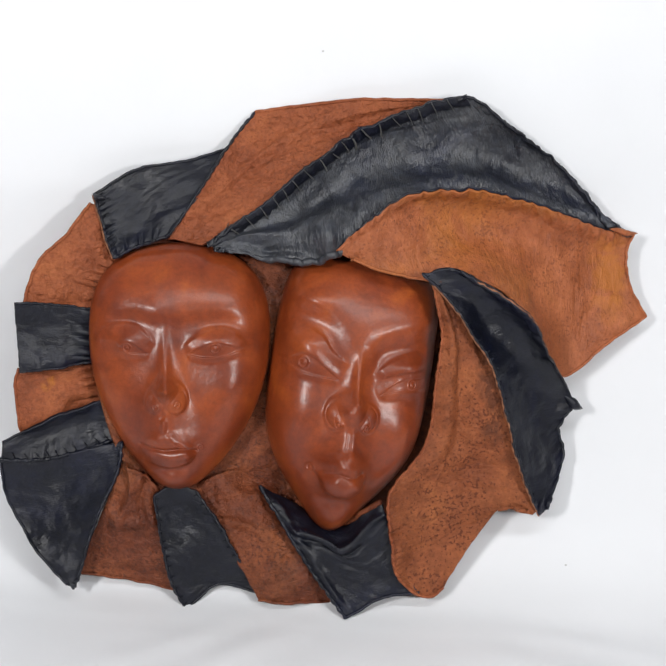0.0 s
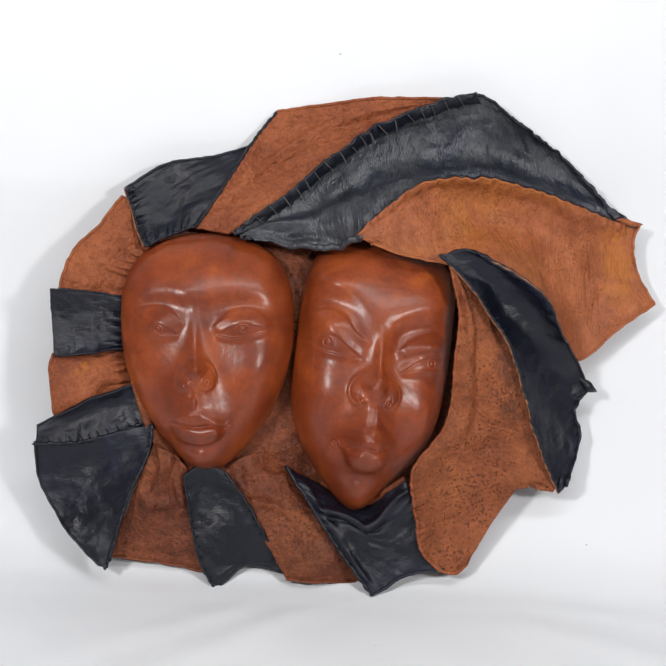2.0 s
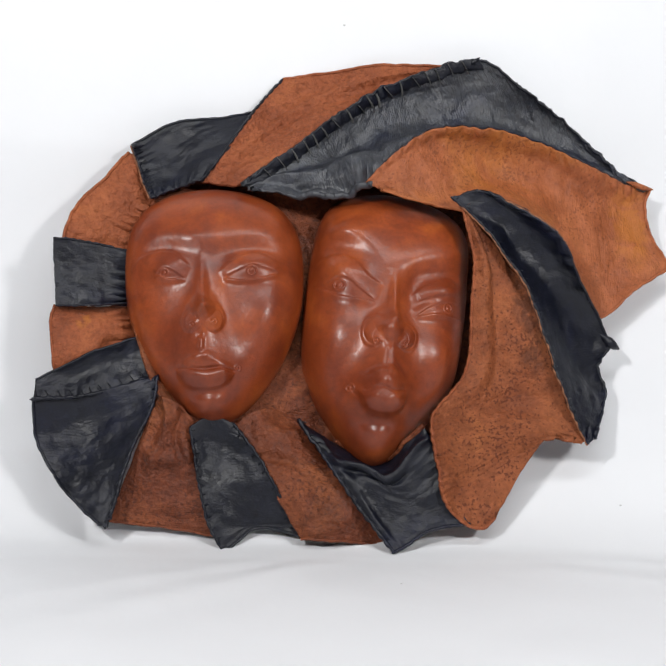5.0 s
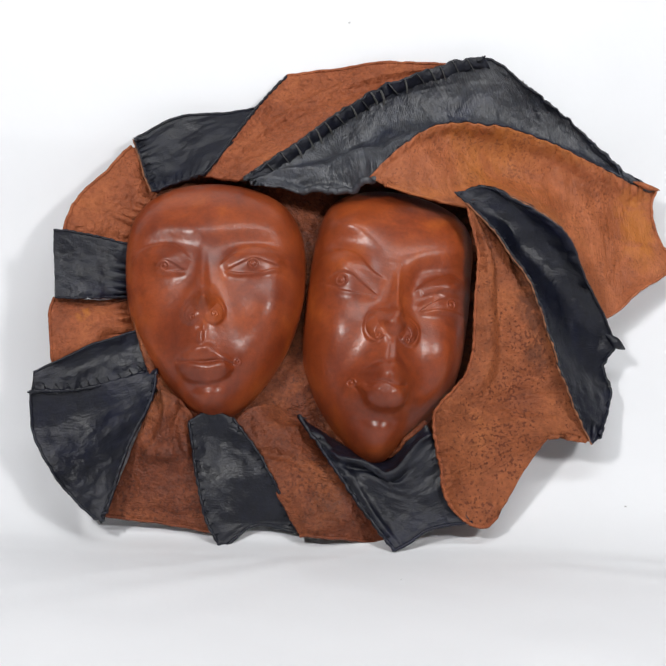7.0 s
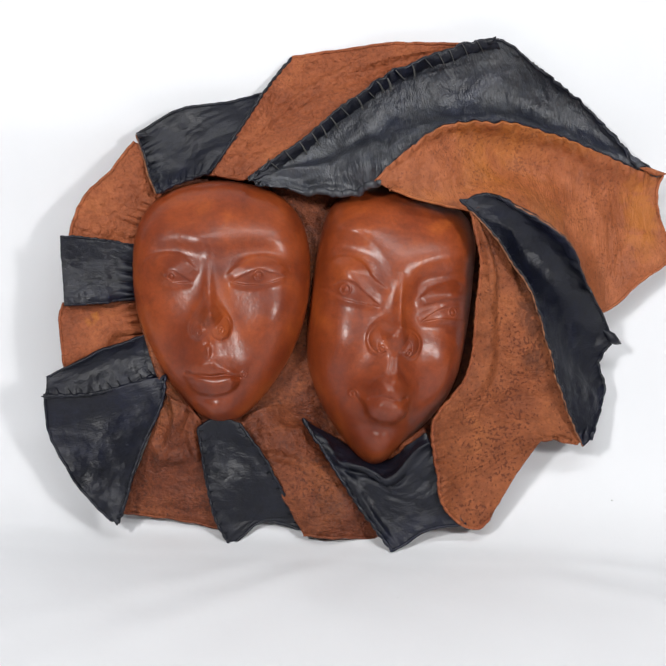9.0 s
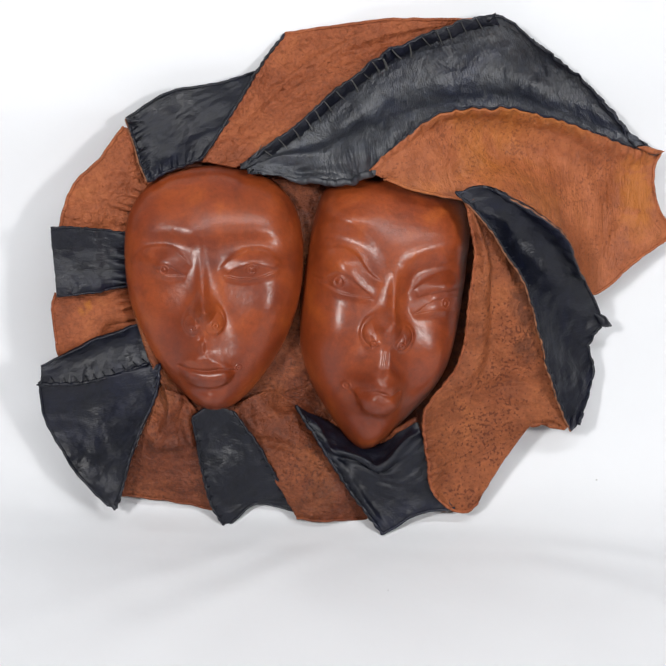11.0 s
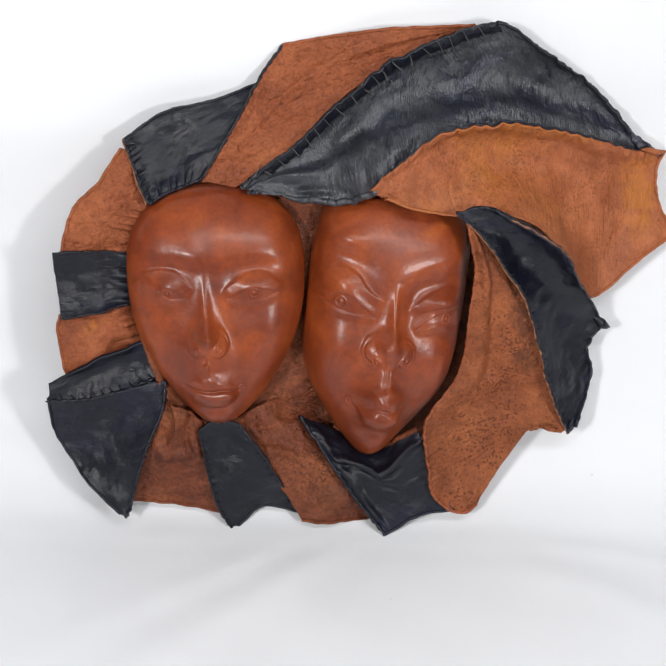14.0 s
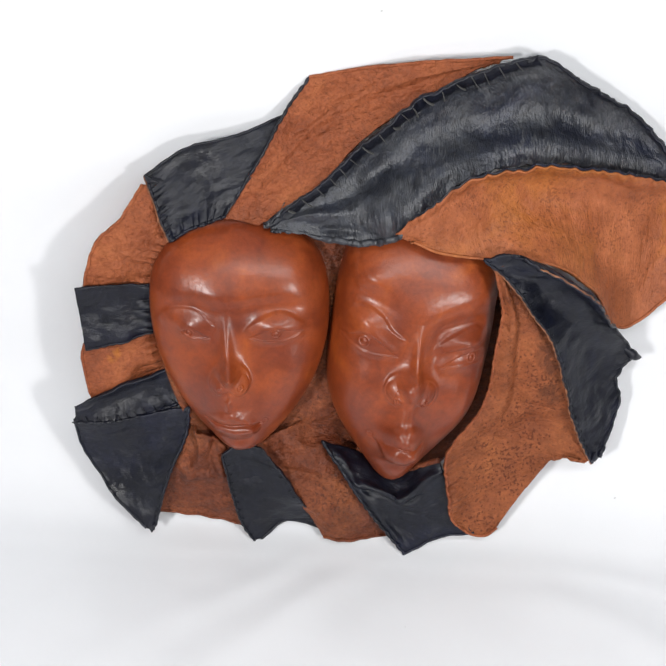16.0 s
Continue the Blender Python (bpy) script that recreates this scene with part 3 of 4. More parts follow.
def relief_two(u, v, s):
    h = -9 + (43 - 0.07 * v) * np.clip(1 - s**3.6, 0, 1) ** 0.55 + 0.02 * (u + 5) * (1 - s**4)
    # brows and orbits
    h += ledge(u, v, [(-100, 10), (-84, 34), (-73, 46), (-64, 54), (-51, 58), (-39, 56), (-26, 48), (-15, 35), (-9, 18), (-7, 0)], 3.1, 20, 6.5, 0.5) + 2.0 * bell(u, v, -50, 59, 11, 5) + ledge(u, v, [(-6, -6), (-4, 10), (-3, 24), (2, 35), (13, 46), (27, 52), (44, 56), (66, 58), (90, 54)], 4.0, 20, 8.5, 0.3)
    h -= 2.4 * bell(u, v, -45, 43, 16, 7, -0.3) + 3.2 * bell(u, v, 24, 31, 17, 6, 0.3) + 2.4 * bell(u, v, 8, 14, 6, 12) + 0.8 * bell(u, v, -20, 22, 7, 12, 0.5)
    # lids and eyes
    h += 6.4 * bell(u, v, -50, 25, 11, 6.5, -0.3) + 6.2 * bell(u, v, 35, 19, 10, 4.5, 0.25)
    h += 1.8 * bell(u, v, -46, 10, 13, 6) + 2.2 * bell(u, v, 34, 3, 14, 5, 0.2)
    h += ledge(u, v, [(-70, 17), (-64, 29), (-51, 36), (-38, 32), (-28, 21), (-13, 13)], 1.1, 1.2, 5.0)
    h += ledge(u, v, [(5, 7), (16, 18), (27, 25), (37, 29), (47, 25)], 1.1, 1.2, 5.0) + ledge(u, v, [(12, 8), (21, 12), (33, 16), (48, 19)], 1.2, 5.0, 0.7)
    h += ledge(u, v, [(-69, 13), (-59, 13), (-51, 18), (-42, 17), (-33, 11), (-17, 1)], 1.2, 3.0, 0.5) + ledge(u, v, [(-69, 13), (-52, 4.5), (-40, 2), (-17, 1)], 1.0, 0.5, 2.4)
    h += ledge(u, v, [(10, -6.5), (21, 4), (32, 10), (49, 13)], 1.2, 3.0, 0.5) + ledge(u, v, [(10, -6.5), (28, -1), (44, 1), (58, 2)], 1.1, 0.5, 2.4)
    h += 0.7 * bell(u, v, -46, 9.5, 9, 4) + 0.6 * bell(u, v, 34, 4, 10, 3.2, 0.25)
    h += 1.0 * curl(u, v, -48, 11, 3.8) + 0.9 * curl(u, v, 37, 6, 3.2)
    # nose
    h += 5.5 * line_bell(u, v, [(-7, 30), (-6, 5), (-5, -12)], 2.4) * np.clip((30 - v) / 40, 0, 1) + 4.0 * line_bell(u, v, [(-7, 28), (-6, -10)], 6.5) * np.clip((30 - v) / 30, 0, 1)
    h += np.maximum.reduce([11.5 * bell(u, v, -8.5, -19, 8.0, 7.0), 5.4 * dome(u, v, -16, -22.5, 10.5, 11), 4.6 * dome(u, v, 2.5, -23.5, 10, 10.5)]) + 3.0 * bell(u, v, -7, -23, 13, 7) + 2.5 * bell(u, v, -7, -31, 8, 6)
    h += ledge(u, v, [(-10, -11), (-17, -10.5), (-24, -14), (-27, -23.5), (-24, -31.5), (-18, -34.5), (-15, -30)], 1.0, 5, 0.9, 0.2) + ledge(u, v, [(-2, -13), (7, -13.5), (12.5, -19), (13, -27), (10, -33), (4, -34), (2, -29)], 1.0, 0.9, 5, 0.2)
    h -= 1.3 * bell(u, v, -12, -27, 1.6, 5, 0.5) + 1.3 * bell(u, v, 1.5, -28, 1.6, 5, -0.5)
    h += 0.9 * curl(u, v, 4.5, -31, 2.2) + 0.9 * curl(u, v, -17, -31, 2.2) + 0.9 * curl(u, v, -31, -66.5, 2.5)
    # cheeks, mouth and chin
    h += 3.5 * bell(u, v, -48, -24, 13, 18) + 4.5 * bell(u, v, 38, -33, 12, 15)
    h -= 2.5 * bell(u, v, -36, -56, 8, 14) + 2.0 * bell(u, v, 22, -58, 7, 12)
    h += 8.5 * bell(u, v, -7, -43, 10, 11) + 4.5 * bell(u, v, -8, -66, 16, 15) + 6 * bell(u, v, -8, -68, 10, 10)
    h += 0.5 * line_bell(u, v, [(-10, -40), (-11, -51)], 1.9) + 0.5 * line_bell(u, v, [(-4, -40), (-3, -50)], 1.9) - 0.6 * line_bell(u, v, [(-7, -36), (-7, -50)], 1.2)
    h += ledge(u, v, [(-24, -63), (-19, -57), (-11, -53), (-7.5, -55), (-4, -51.5), (2, -54), (9, -61)], 0.9, 1.4, 4.5, 0.25) + 2.2 * bell(u, v, -8, -60, 10, 5)
    h += 4.6 * line_bell(u, v, [(-13, -75), (-6, -76.5), (1, -74)], 5.0)
    h += ledge(u, v, [(-25, -66), (-22, -73), (-17, -81), (-8, -84), (2, -82), (8, -75), (10, -63)], 5.6, 6.5, 1.1, 0.25)
    h -= 1.4 * line_bell(u, v, [(-20, -68.5), (-11, -66.5), (0, -68), (7, -65)], 0.9)
    h -= 0.8 * line_bell(u, v, [(-29, -68), (-21, -77)], 0.8)
    h -= 3.4 * bell(u, v, -8, -90, 11, 3.5)
    h += 4.5 * bell(u, v, -9, -78, 18, 18) + 3.0 * bell(u, v, 0, -66, 10, 8) + 2.2 * bell(u, v, -13, -55, 3.2, 2.4) + 2.2 * bell(u, v, -4, -53, 3.2, 2.4) + 2.0 * bell(u, v, -8, -60, 12, 3.6)
    return h + 6.5 * bell(u, v, -7, -108, 15, 12)


def mask(name, origin, turn, lean, center, half, flank, relief, label, seed):
    """A moulded leather shell: rings from the crown to the rim, raised by relief(u, v, s)."""
    rings, spokes = 210, 600
    th = np.linspace(0, 2 * math.pi, spokes, endpoint=False)
    sv = center[1] + half * np.sin(th)
    ks = np.array(flank, float)
    order = np.argsort(ks[:, 0])
    su = center[0] + np.cos(th) * np.interp(sv, ks[order, 0], ks[order, 1])
    soft = np.exp(-0.5 * (np.arange(-40, 41) / 13.0) ** 2)
    su = np.convolve(np.concatenate([su[-40:], su, su[:40]]), soft / soft.sum(), "valid")
    s = np.linspace(0.004, 1, rings)[:, None]
    u = center[0] + s * (su - center[0])[None]
    v = center[1] + s * (sv - center[1])[None]
    h = relief(u, v, s * np.ones_like(u))
    for i in range(rings):
        for j in range(spokes):
            h[i, j] += 0.45 * fbm((u[i, j] * 0.03, v[i, j] * 0.03, 0), seed, 2) + 0.055 * fbm((u[i, j] * 0.3, v[i, j] * 0.3, 0), seed + 4, 3)
    h[-1] -= 6
    a = math.radians(lean)
    tall0 = np.array([0, math.sin(a), math.cos(a)])
    out = np.array([0, -math.cos(a), math.sin(a)])
    right = math.cos(turn) * np.array([1.0, 0, 0]) - math.sin(turn) * tall0
    tall = math.cos(turn) * tall0 + math.sin(turn) * np.array([1.0, 0, 0])
    p = (np.array(origin) * 1000 + u[..., None] * right + v[..., None] * tall + h[..., None] * out) / 1000
    verts = list(p.reshape(-1, 3)) + [p[0].mean(0)]
    faces = []
    for i in range(rings - 1):
        for j in range(spokes):
            k = (j + 1) % spokes
            faces.append((i * spokes + j, (i + 1) * spokes + j, (i + 1) * spokes + k, i * spokes + k))
    c = len(verts) - 1
    faces += [(c, j, (j + 1) % spokes) for j in range(spokes)]
    me = mesh_of(name, verts, faces, WAXED)
    layer = me.uv_layers.new(name="sheet")
    flat = np.concatenate([np.stack([v, u], 2).reshape(-1, 2), [[center[1], center[0]]]]) / 1000
    index = np.empty(len(me.loops), int)
    me.loops.foreach_get("vertex_index", index)
    layer.data.foreach_set("uv", flat[index].ravel())
    return part(name, me, sculpture, label)


mask("mask", (-0.130, -0.010, 0.180), 0.0, 17, (8, -4), 95, [(-99, 46), (-89, 48), (-67, 55), (-44, 61), (-10, 67), (25, 72.5), (55, 83.5), (66, 88), (80, 97), (91, 100)], relief_one,
     "glossy red-brown moulded leather mask with spiral eyes", 11)
mask("mask", (0.015, -0.015, 0.165), math.radians(8.5), 17, (-5, -8), 112, [(-120, 34), (-107, 37), (-92, 47), (-74, 57), (-52, 64), (-26, 63), (8, 64), (42, 70), (66, 81), (85, 100), (104, 115)], relief_two,
     "glossy red-brown moulded leather mask with broad nose and pursed lips", 23)

# ---- control nets of the bands, in millimetres ----
DARK_UPPER_LEFT = [
    [(-187, 34, 298), (-156, 39, 317), (-122, 43, 323), (-76, 62, 331)],
    [(-182, 25, 283), (-155, 32, 298), (-129, 32, 308), (-92, 42, 318)],
    [(-178, 18, 269), (-161, 24, 278), (-142, 24, 285), (-115, 22, 293)],
    [(-172, 12, 254), (-159, 15, 261), (-145, 14, 267), (-130, 13, 274)],
]
TAN_UPPER_LEFT = [
    [(-190, 31, 292), (-186, 31, 291), (-181, 29, 289), (-178, 35, 284)],
    [(-207, 19, 271), (-195, 19, 271), (-183, 20, 269), (-170, 26, 262)],
    [(-225, 19, 253), (-211, 16, 251), (-194, 15, 247), (-171, 21, 239)],
    [(-234, 8, 237), (-219, 10, 237), (-203, 11, 235), (-182, 18, 228)],
    [(-239, 3, 219), (-225, 6, 217), (-207, 12, 213), (-185, 15, 212)],
]
DARK_LEFT = [
    [(-245, -1, 223), (-228, 2, 222), (-210, 6, 219), (-187, 11, 214)],
    [(-244, -3, 207), (-228, 0, 204), (-210, 2, 202), (-187, 7, 198)],
    [(-243, -6, 191), (-228, -3, 190), (-210, -1, 188), (-187, 6, 184)],
    [(-242, -11, 172), (-227, -8, 172), (-210, -4, 173), (-187, 5, 174)],
]
TAN_LEFT = [
    [(-243, -4, 172), (-228, 0, 173), (-211, 5, 173), (-186, 11, 175)],
    [(-246, -8, 160), (-229, -9, 161), (-210, -6, 163), (-186, 5, 162)],
    [(-244, -12, 139), (-229, -13, 141), (-210, -10, 146), (-182, 2, 148)],
    [(-241, -11, 114), (-226, -10, 118), (-207, -5, 125), (-179, 6, 132)],
]
DARK_FLAP = [
    [(-256, -18, 117), (-232, -19, 128), (-206, -18, 140), (-181, -14, 149)],
    [(-256, -20, 111), (-230, -17, 118), (-205, -13, 128), (-174, -14, 134)],
    [(-257, -21, 103), (-230, -23, 104), (-205, -21, 108), (-168, -20, 120)],
]
DARK_LOWER_LEFT = [
    [(-258, -17, 103), (-229, -21, 105), (-202, -25, 111), (-166, -29, 122)],
    [(-255, -16, 71), (-230, -21, 74), (-202, -26, 83), (-169, -37, 100)],
    [(-242, -29, 48), (-224, -32, 52), (-204, -39, 61), (-181, -46, 74)],
    [(-227, -44, 32), (-216, -47, 35), (-205, -49, 40), (-191, -53, 49)],
    [(-207, -60, 16), (-204, -61, 15), (-202, -63, 14), (-199, -60, 21)],
]
TAN_LOWER_LEFT = [
    [(-166, -25, 106), (-158, -38, 106), (-148, -41, 99), (-138, -37, 82)],
    [(-170, -35, 96), (-160, -41, 88), (-149, -44, 82), (-136, -40, 69)],
    [(-182, -40, 64), (-167, -44, 60), (-151, -46, 56), (-133, -49, 51)],
    [(-195, -38, 31), (-174, -43, 30), (-152, -48, 28), (-128, -54, 28)],
    [(-202, -42, 15), (-178, -45, 12), (-155, -46, 9), (-124, -55, 5)],
]
DARK_BOTTOM = [
    [(-142, -47, 85), (-131, -45, 91), (-121, -45, 91), (-110, -46, 88)],
    [(-139, -50, 65), (-126, -45, 66), (-113, -45, 67), (-95, -57, 68)],
    [(-134, -56, 40), (-120, -56, 40), (-104, -57, 41), (-80, -64, 44)],
    [(-128, -60, 15), (-113, -59, 16), (-96, -56, 16), (-68, -59, 19)],
    [(-116, -65, -6), (-105, -60, 3), (-90, -55, 11), (-62, -60, 6)],
]
TAN_BOTTOM = [
    [(-114, -34, 83), (-92, -35, 96), (-70, -20, 94), (-49, -15, 87)],
    [(-98, -46, 65), (-83, -45, 72), (-66, -43, 73), (-41, -38, 66)],
    [(-84, -60, 46), (-68, -60, 49), (-51, -58, 50), (-28, -59, 49)],
    [(-72, -66, 22), (-55, -73, 26), (-36, -70, 25), (-12, -67, 25)],
    [(-62, -73, 6), (-45, -79, 6), (-25, -75, 4), (3, -68, -1)],
]
DARK_BOTTOM_RIGHT = [
    [(-61, -43, 90), (-30, -37, 70), (2, -51, 58), (30, -70, 87)],
    [(-47, -56, 70), (-21, -67, 60), (3, -75, 49), (36, -72, 76)],
    [(-34, -69, 51), (-8, -75, 46), (15, -78, 41), (39, -78, 60)],
    [(-18, -78, 28), (2, -80, 26), (24, -82, 29), (45, -83, 39)],
    [(5, -88, -2), (18, -87, 5), (34, -86, 14), (62, -85, 18)],
]
TAN_LOWER_RIGHT = [
    [(64, -34, 255), (67, -35, 254), (69, -35, 253), (75, -24, 246)],
    [(73, -40, 213), (84, -45, 214), (93, -36, 216), (101, -32, 212)],
    [(71, -45, 181), (88, -47, 181), (105, -42, 182), (120, -47, 185)],
    [(67, -48, 128), (88, -49, 133), (111, -49, 135), (134, -54, 141)],
    [(37, -71, 97), (72, -56, 98), (106, -48, 102), (147, -59, 107)],
    [(36, -78, 73), (69, -65, 76), (108, -58, 88), (156, -69, 77)],
    [(38, -84, 56), (65, -73, 59), (97, -66, 72), (131, -64, 79)],
    [(41, -87, 39), (60, -78, 43), (86, -74, 53), (113, -70, 65)],
    [(48, -88, 27), (59, -89, 18), (72, -90, 16), (80, -88, 23)],
]
DARK_RIGHT = [
    [(55, -37, 260), (64, -36, 262), (73, -38, 264), (83, -41, 264)],
    [(72, -38, 246), (86, -34, 248), (99, -38, 254), (110, -47, 251)],
    [(92, -47, 221), (108, -32, 223), (123, -36, 231), (138, -50, 231)],
    [(112, -52, 192), (130, -35, 193), (146, -32, 197), (161, -37, 195)],
    [(126, -57, 152), (146, -40, 151), (167, -26, 150), (190, -20, 149)],
    [(136, -66, 122), (152, -54, 121), (166, -39, 123), (178, -28, 129)],
    [(145, -68, 99), (158, -60, 99), (171, -49, 101), (183, -36, 108)],
    [(158, -70, 74), (161, -69, 76), (163, -67, 78), (165, -65, 81)],
]
TAN_RIGHT = [
    [(-8, -13, 270), (-4, -14, 269), (0, -15, 267), (3, -15, 266), (6, -16, 265)],
    [(17, -18, 295), (19, -17, 286), (22, -18, 276), (25, -20, 267), (29, -23, 258)],
    [(51, -11, 314), (53, -5, 302), (56, -6, 286), (60, -13, 269), (64, -24, 252)],
    [(95, -3, 315), (98, 9, 300), (103, 9, 284), (106, -6, 267), (106, -34, 252)],
    [(138, 4, 306), (140, 15, 290), (142, 13, 270), (142, -4, 249), (140, -30, 229)],
    [(182, 16, 292), (185, 24, 269), (186, 16, 237), (184, 4, 204), (181, -12, 169)],
    [(220, 27, 278), (223, 30, 256), (225, 22, 231), (224, 11, 210), (219, -2, 191)],
    [(244, 33, 274), (239, 29, 261), (240, 25, 246), (246, 20, 229), (258, 15, 210)],
]
DARK_TOP = [
    [(-102, 7, 268), (-102, 7, 268), (-101, 6, 267), (-100, 6, 267), (-99, 6, 267), (-98, 5, 266), (-97, 5, 266)],
    [(-56, 15, 303), (-52, 18, 297), (-48, 19, 291), (-44, 16, 284), (-41, 9, 276), (-39, 3, 268), (-37, -3, 258)],
    [(-3, 33, 342), (1, 37, 333), (3, 38, 324), (4, 35, 315), (1, 22, 305), (-3, -4, 291), (-2, -12, 270)],
    [(37, 42, 361), (42, 47, 350), (46, 49, 338), (49, 47, 326), (48, 36, 317), (46, 17, 313), (47, 7, 303)],
    [(95, 45, 379), (106, 51, 363), (113, 55, 347), (117, 55, 331), (116, 46, 321), (113, 30, 316), (112, 23, 303)],
    [(141, 45, 353), (146, 51, 343), (150, 54, 331), (152, 54, 318), (152, 46, 308), (152, 37, 304), (152, 31, 292)],
    [(189, 50, 317), (192, 53, 311), (194, 53, 305), (196, 50, 299), (197, 43, 294), (198, 39, 290), (200, 36, 279)],
    [(222, 30, 281), (228, 31, 280), (231, 31, 279), (234, 31, 278), (237, 31, 276), (240, 31, 275), (243, 32, 273)],
]
TAN_TOP = [
    [(-65, 62, 359), (-26, 60, 366), (18, 54, 373), (82, 56, 374)],
    [(-84, 49, 338), (-49, 57, 345), (-13, 53, 351), (50, 52, 364)],
    [(-106, 28, 308), (-79, 40, 315), (-52, 42, 323), (-19, 37, 329)],
    [(-122, 19, 285), (-99, 26, 292), (-78, 28, 299), (-51, 22, 303)],
    [(-133, 15, 270), (-120, 14, 269), (-107, 10, 268), (-82, 11, 277)],
]
BASE = [
    [(-186, 33, 271), (-97, 38, 284), (-10, 38, 278), (116, 40, 253)],
    [(-189, 1, 186), (-97, 7, 181), (-9, 7, 173), (114, 12, 168)],
    [(-175, -25, 127), (-113, -18, 112), (-43, -16, 107), (96, -12, 106)],
    [(-149, -43, 81), (-107, -43, 72), (-21, -36, 27), (64, -32, 23)],
]

# ---- bands of leather ----
def inner(edges, side, other):
    return edges[other][0] - edges[side][0]


base, e = hide("backing_sheet", BASE, BROWN, sculpture, "red-brown backing leather between the masks", 1, wrinkle=1.6)
tan_a, e = hide("tan_band", TAN_UPPER_LEFT, TAN, sculpture, "rough tan leather band", 2, pleats=[("b1", 0.010, 0.0042)], wrinkle=1.3)
roll("rolled_edge", e["b0"][0], 0.0013, TAN, tan_a)
black_m, e = hide("black_band", DARK_LEFT, BLACK, sculpture, "short creased black leather band", 3, wrinkle=1.5, pleats=[("b1", 0.010, 0.0042)])
for k in ("a0", "a1"):
    roll("rolled_edge", e[k][0], 0.0012, BLACK, black_m, beat=0.006, depth=0.4)
tan_l, e = hide("tan_band", TAN_LEFT, SPOTTED, sculpture, "short tan leather band with orange stain", 4, wrinkle=1.5, pleats=[("b1", 0.010, 0.0042)])
roll("rolled_edge", e["b0"][0], 0.0012, TAN, tan_l)
tan_j, e = hide("tan_band", TAN_LOWER_LEFT, BROWN, sculpture, "crumpled red-brown leather band", 5, wrinkle=2.0,
                creases=[([(0.02, 0.35), (0.25, 0.4), (0.5, 0.3)], 0.005, 0.004), ([(0.05, 0.7), (0.3, 0.6), (0.45, 0.75)], 0.004, -0.004), ([(0.45, 0.1), (0.5, 0.4), (0.42, 0.8)], 0.004, 0.003)])
roll("rolled_edge", e["a1"][0], 0.0012, BROWN, tan_j)
black_k, e = hide("black_band", DARK_LOWER_LEFT, BLACK, sculpture, "wide black leather band ending in a point", 6, wrinkle=1.3)
roll("rolled_edge", e["b1"][0], 0.0016, BLACK, black_k, beat=0.007, depth=0.5)
stitches(e["b1"][0], e["b1"][1], inner(e, "b1", "b0"), 0.007, 0.0042, black_k)
roll("rolled_edge", e["b0"][0], 0.0012, BLACK, black_k)
flap, e = hide("black_flap", DARK_FLAP, BLACK, sculpture, "folded black leather flap with a stitched seam", 7, na=36, wrinkle=1.5, pleats=[("a1", 0.008, 0.0010)])
roll("stitched_edge", e["a1"][0], 0.0018, BLACK, flap, beat=0.008, depth=0.5)
stitches(e["a1"][0], e["a1"][1], e["a0"][0] - e["a1"][0], 0.008, 0.007, flap)
roll("rolled_edge", e["a0"][0], 0.0010, BLACK, flap)
tan_h, e = hide("tan_band", TAN_BOTTOM, BROWN, sculpture, "red-brown leather band fanning out at the foot", 8, wrinkle=1.8,
                creases=[([(0.1, 0.3), (0.2, 0.6), (0.16, 0.9)], 0.005, 0.003), ([(0.3, 0.1), (0.4, 0.5)], 0.004, -0.003)])
roll("rolled_edge", e["a1"][0], 0.0013, BROWN, tan_h)
black_i, e = hide("black_band", DARK_BOTTOM, BLACK, sculpture, "black leather band with a torn lower edge", 9, wrinkle=1.3)
for k in ("b0", "b1"):
    roll("rolled_edge", e[k][0], 0.0014, BLACK, black_i, beat=0.007, depth=0.5)
    stitches(e[k][0], e[k][1], inner(e, k, "b1" if k == "b0" else "b0"), 0.008, 0.0042, black_i)
roll("rolled_edge", e["a1"][0], 0.0012, BLACK, black_i)
black_g, e = hide("black_band", DARK_BOTTOM_RIGHT, BLACK, sculpture, "folded black leather band under the mask's chin", 10, wrinkle=1.5, pleats=[("b0", 0.012, 0.0012)],
                    creases=[([(0.34, 0.12), (0.30, 0.3), (0.30, 0.5), (0.22, 0.75), (0.16, 0.95)], 0.0045, 0.0045), ([(0.42, 0.14), (0.38, 0.32), (0.37, 0.52), (0.30, 0.76)], 0.004, -0.0035), ([(0.1, 0.1), (0.5, 0.1), (0.9, 0.1)], 0.005, 0.0025)])
roll("rolled_edge", e["b0"][0], 0.0018, BLACK, black_g, beat=0.008, depth=0.45)
stitches(e["b0"][0], e["b0"][1], inner(e, "b0", "b1"), 0.009, 0.0045, black_g)
roll("rolled_edge", e["a1"][0], 0.0013, BLACK, black_g)
roll("lining_edge", e["a0"][0][20:] + np.array([0.0, 0.001, 0.0015]), 0.0022, BROWN, black_g, "red-brown lining showing under the chin")
tan_f, e = hide("tan_band", TAN_LOWER_RIGHT, PITTED, sculpture, "broad pitted tan leather band hanging down", 11, na=130, pleats=[("b0", 0.012, 0.0018)],
                creases=[([(0.04, 0.45), (0.14, 0.42), (0.29, 0.38), (0.4, 0.42)], 0.008, -0.006), ([(0.08, 0.2), (0.29, 0.18), (0.42, 0.26)], 0.008, 0.0025), ([(0.1, 0.7), (0.2, 0.66), (0.33, 0.7)], 0.009, 0.003)])
roll("stitched_edge", e["b0"][0], 0.0015, TAN, tan_f, beat=0.008, depth=0.4)
roll("rolled_edge", e["a1"][0], 0.0013, TAN, tan_f)
black_e, e = hide("black_band", DARK_RIGHT, BLACK, sculpture, "twisted black leather band with pointed ends", 12, na=120, wrinkle=1.4, pleats=[("b1", 0.012, 0.0015)])
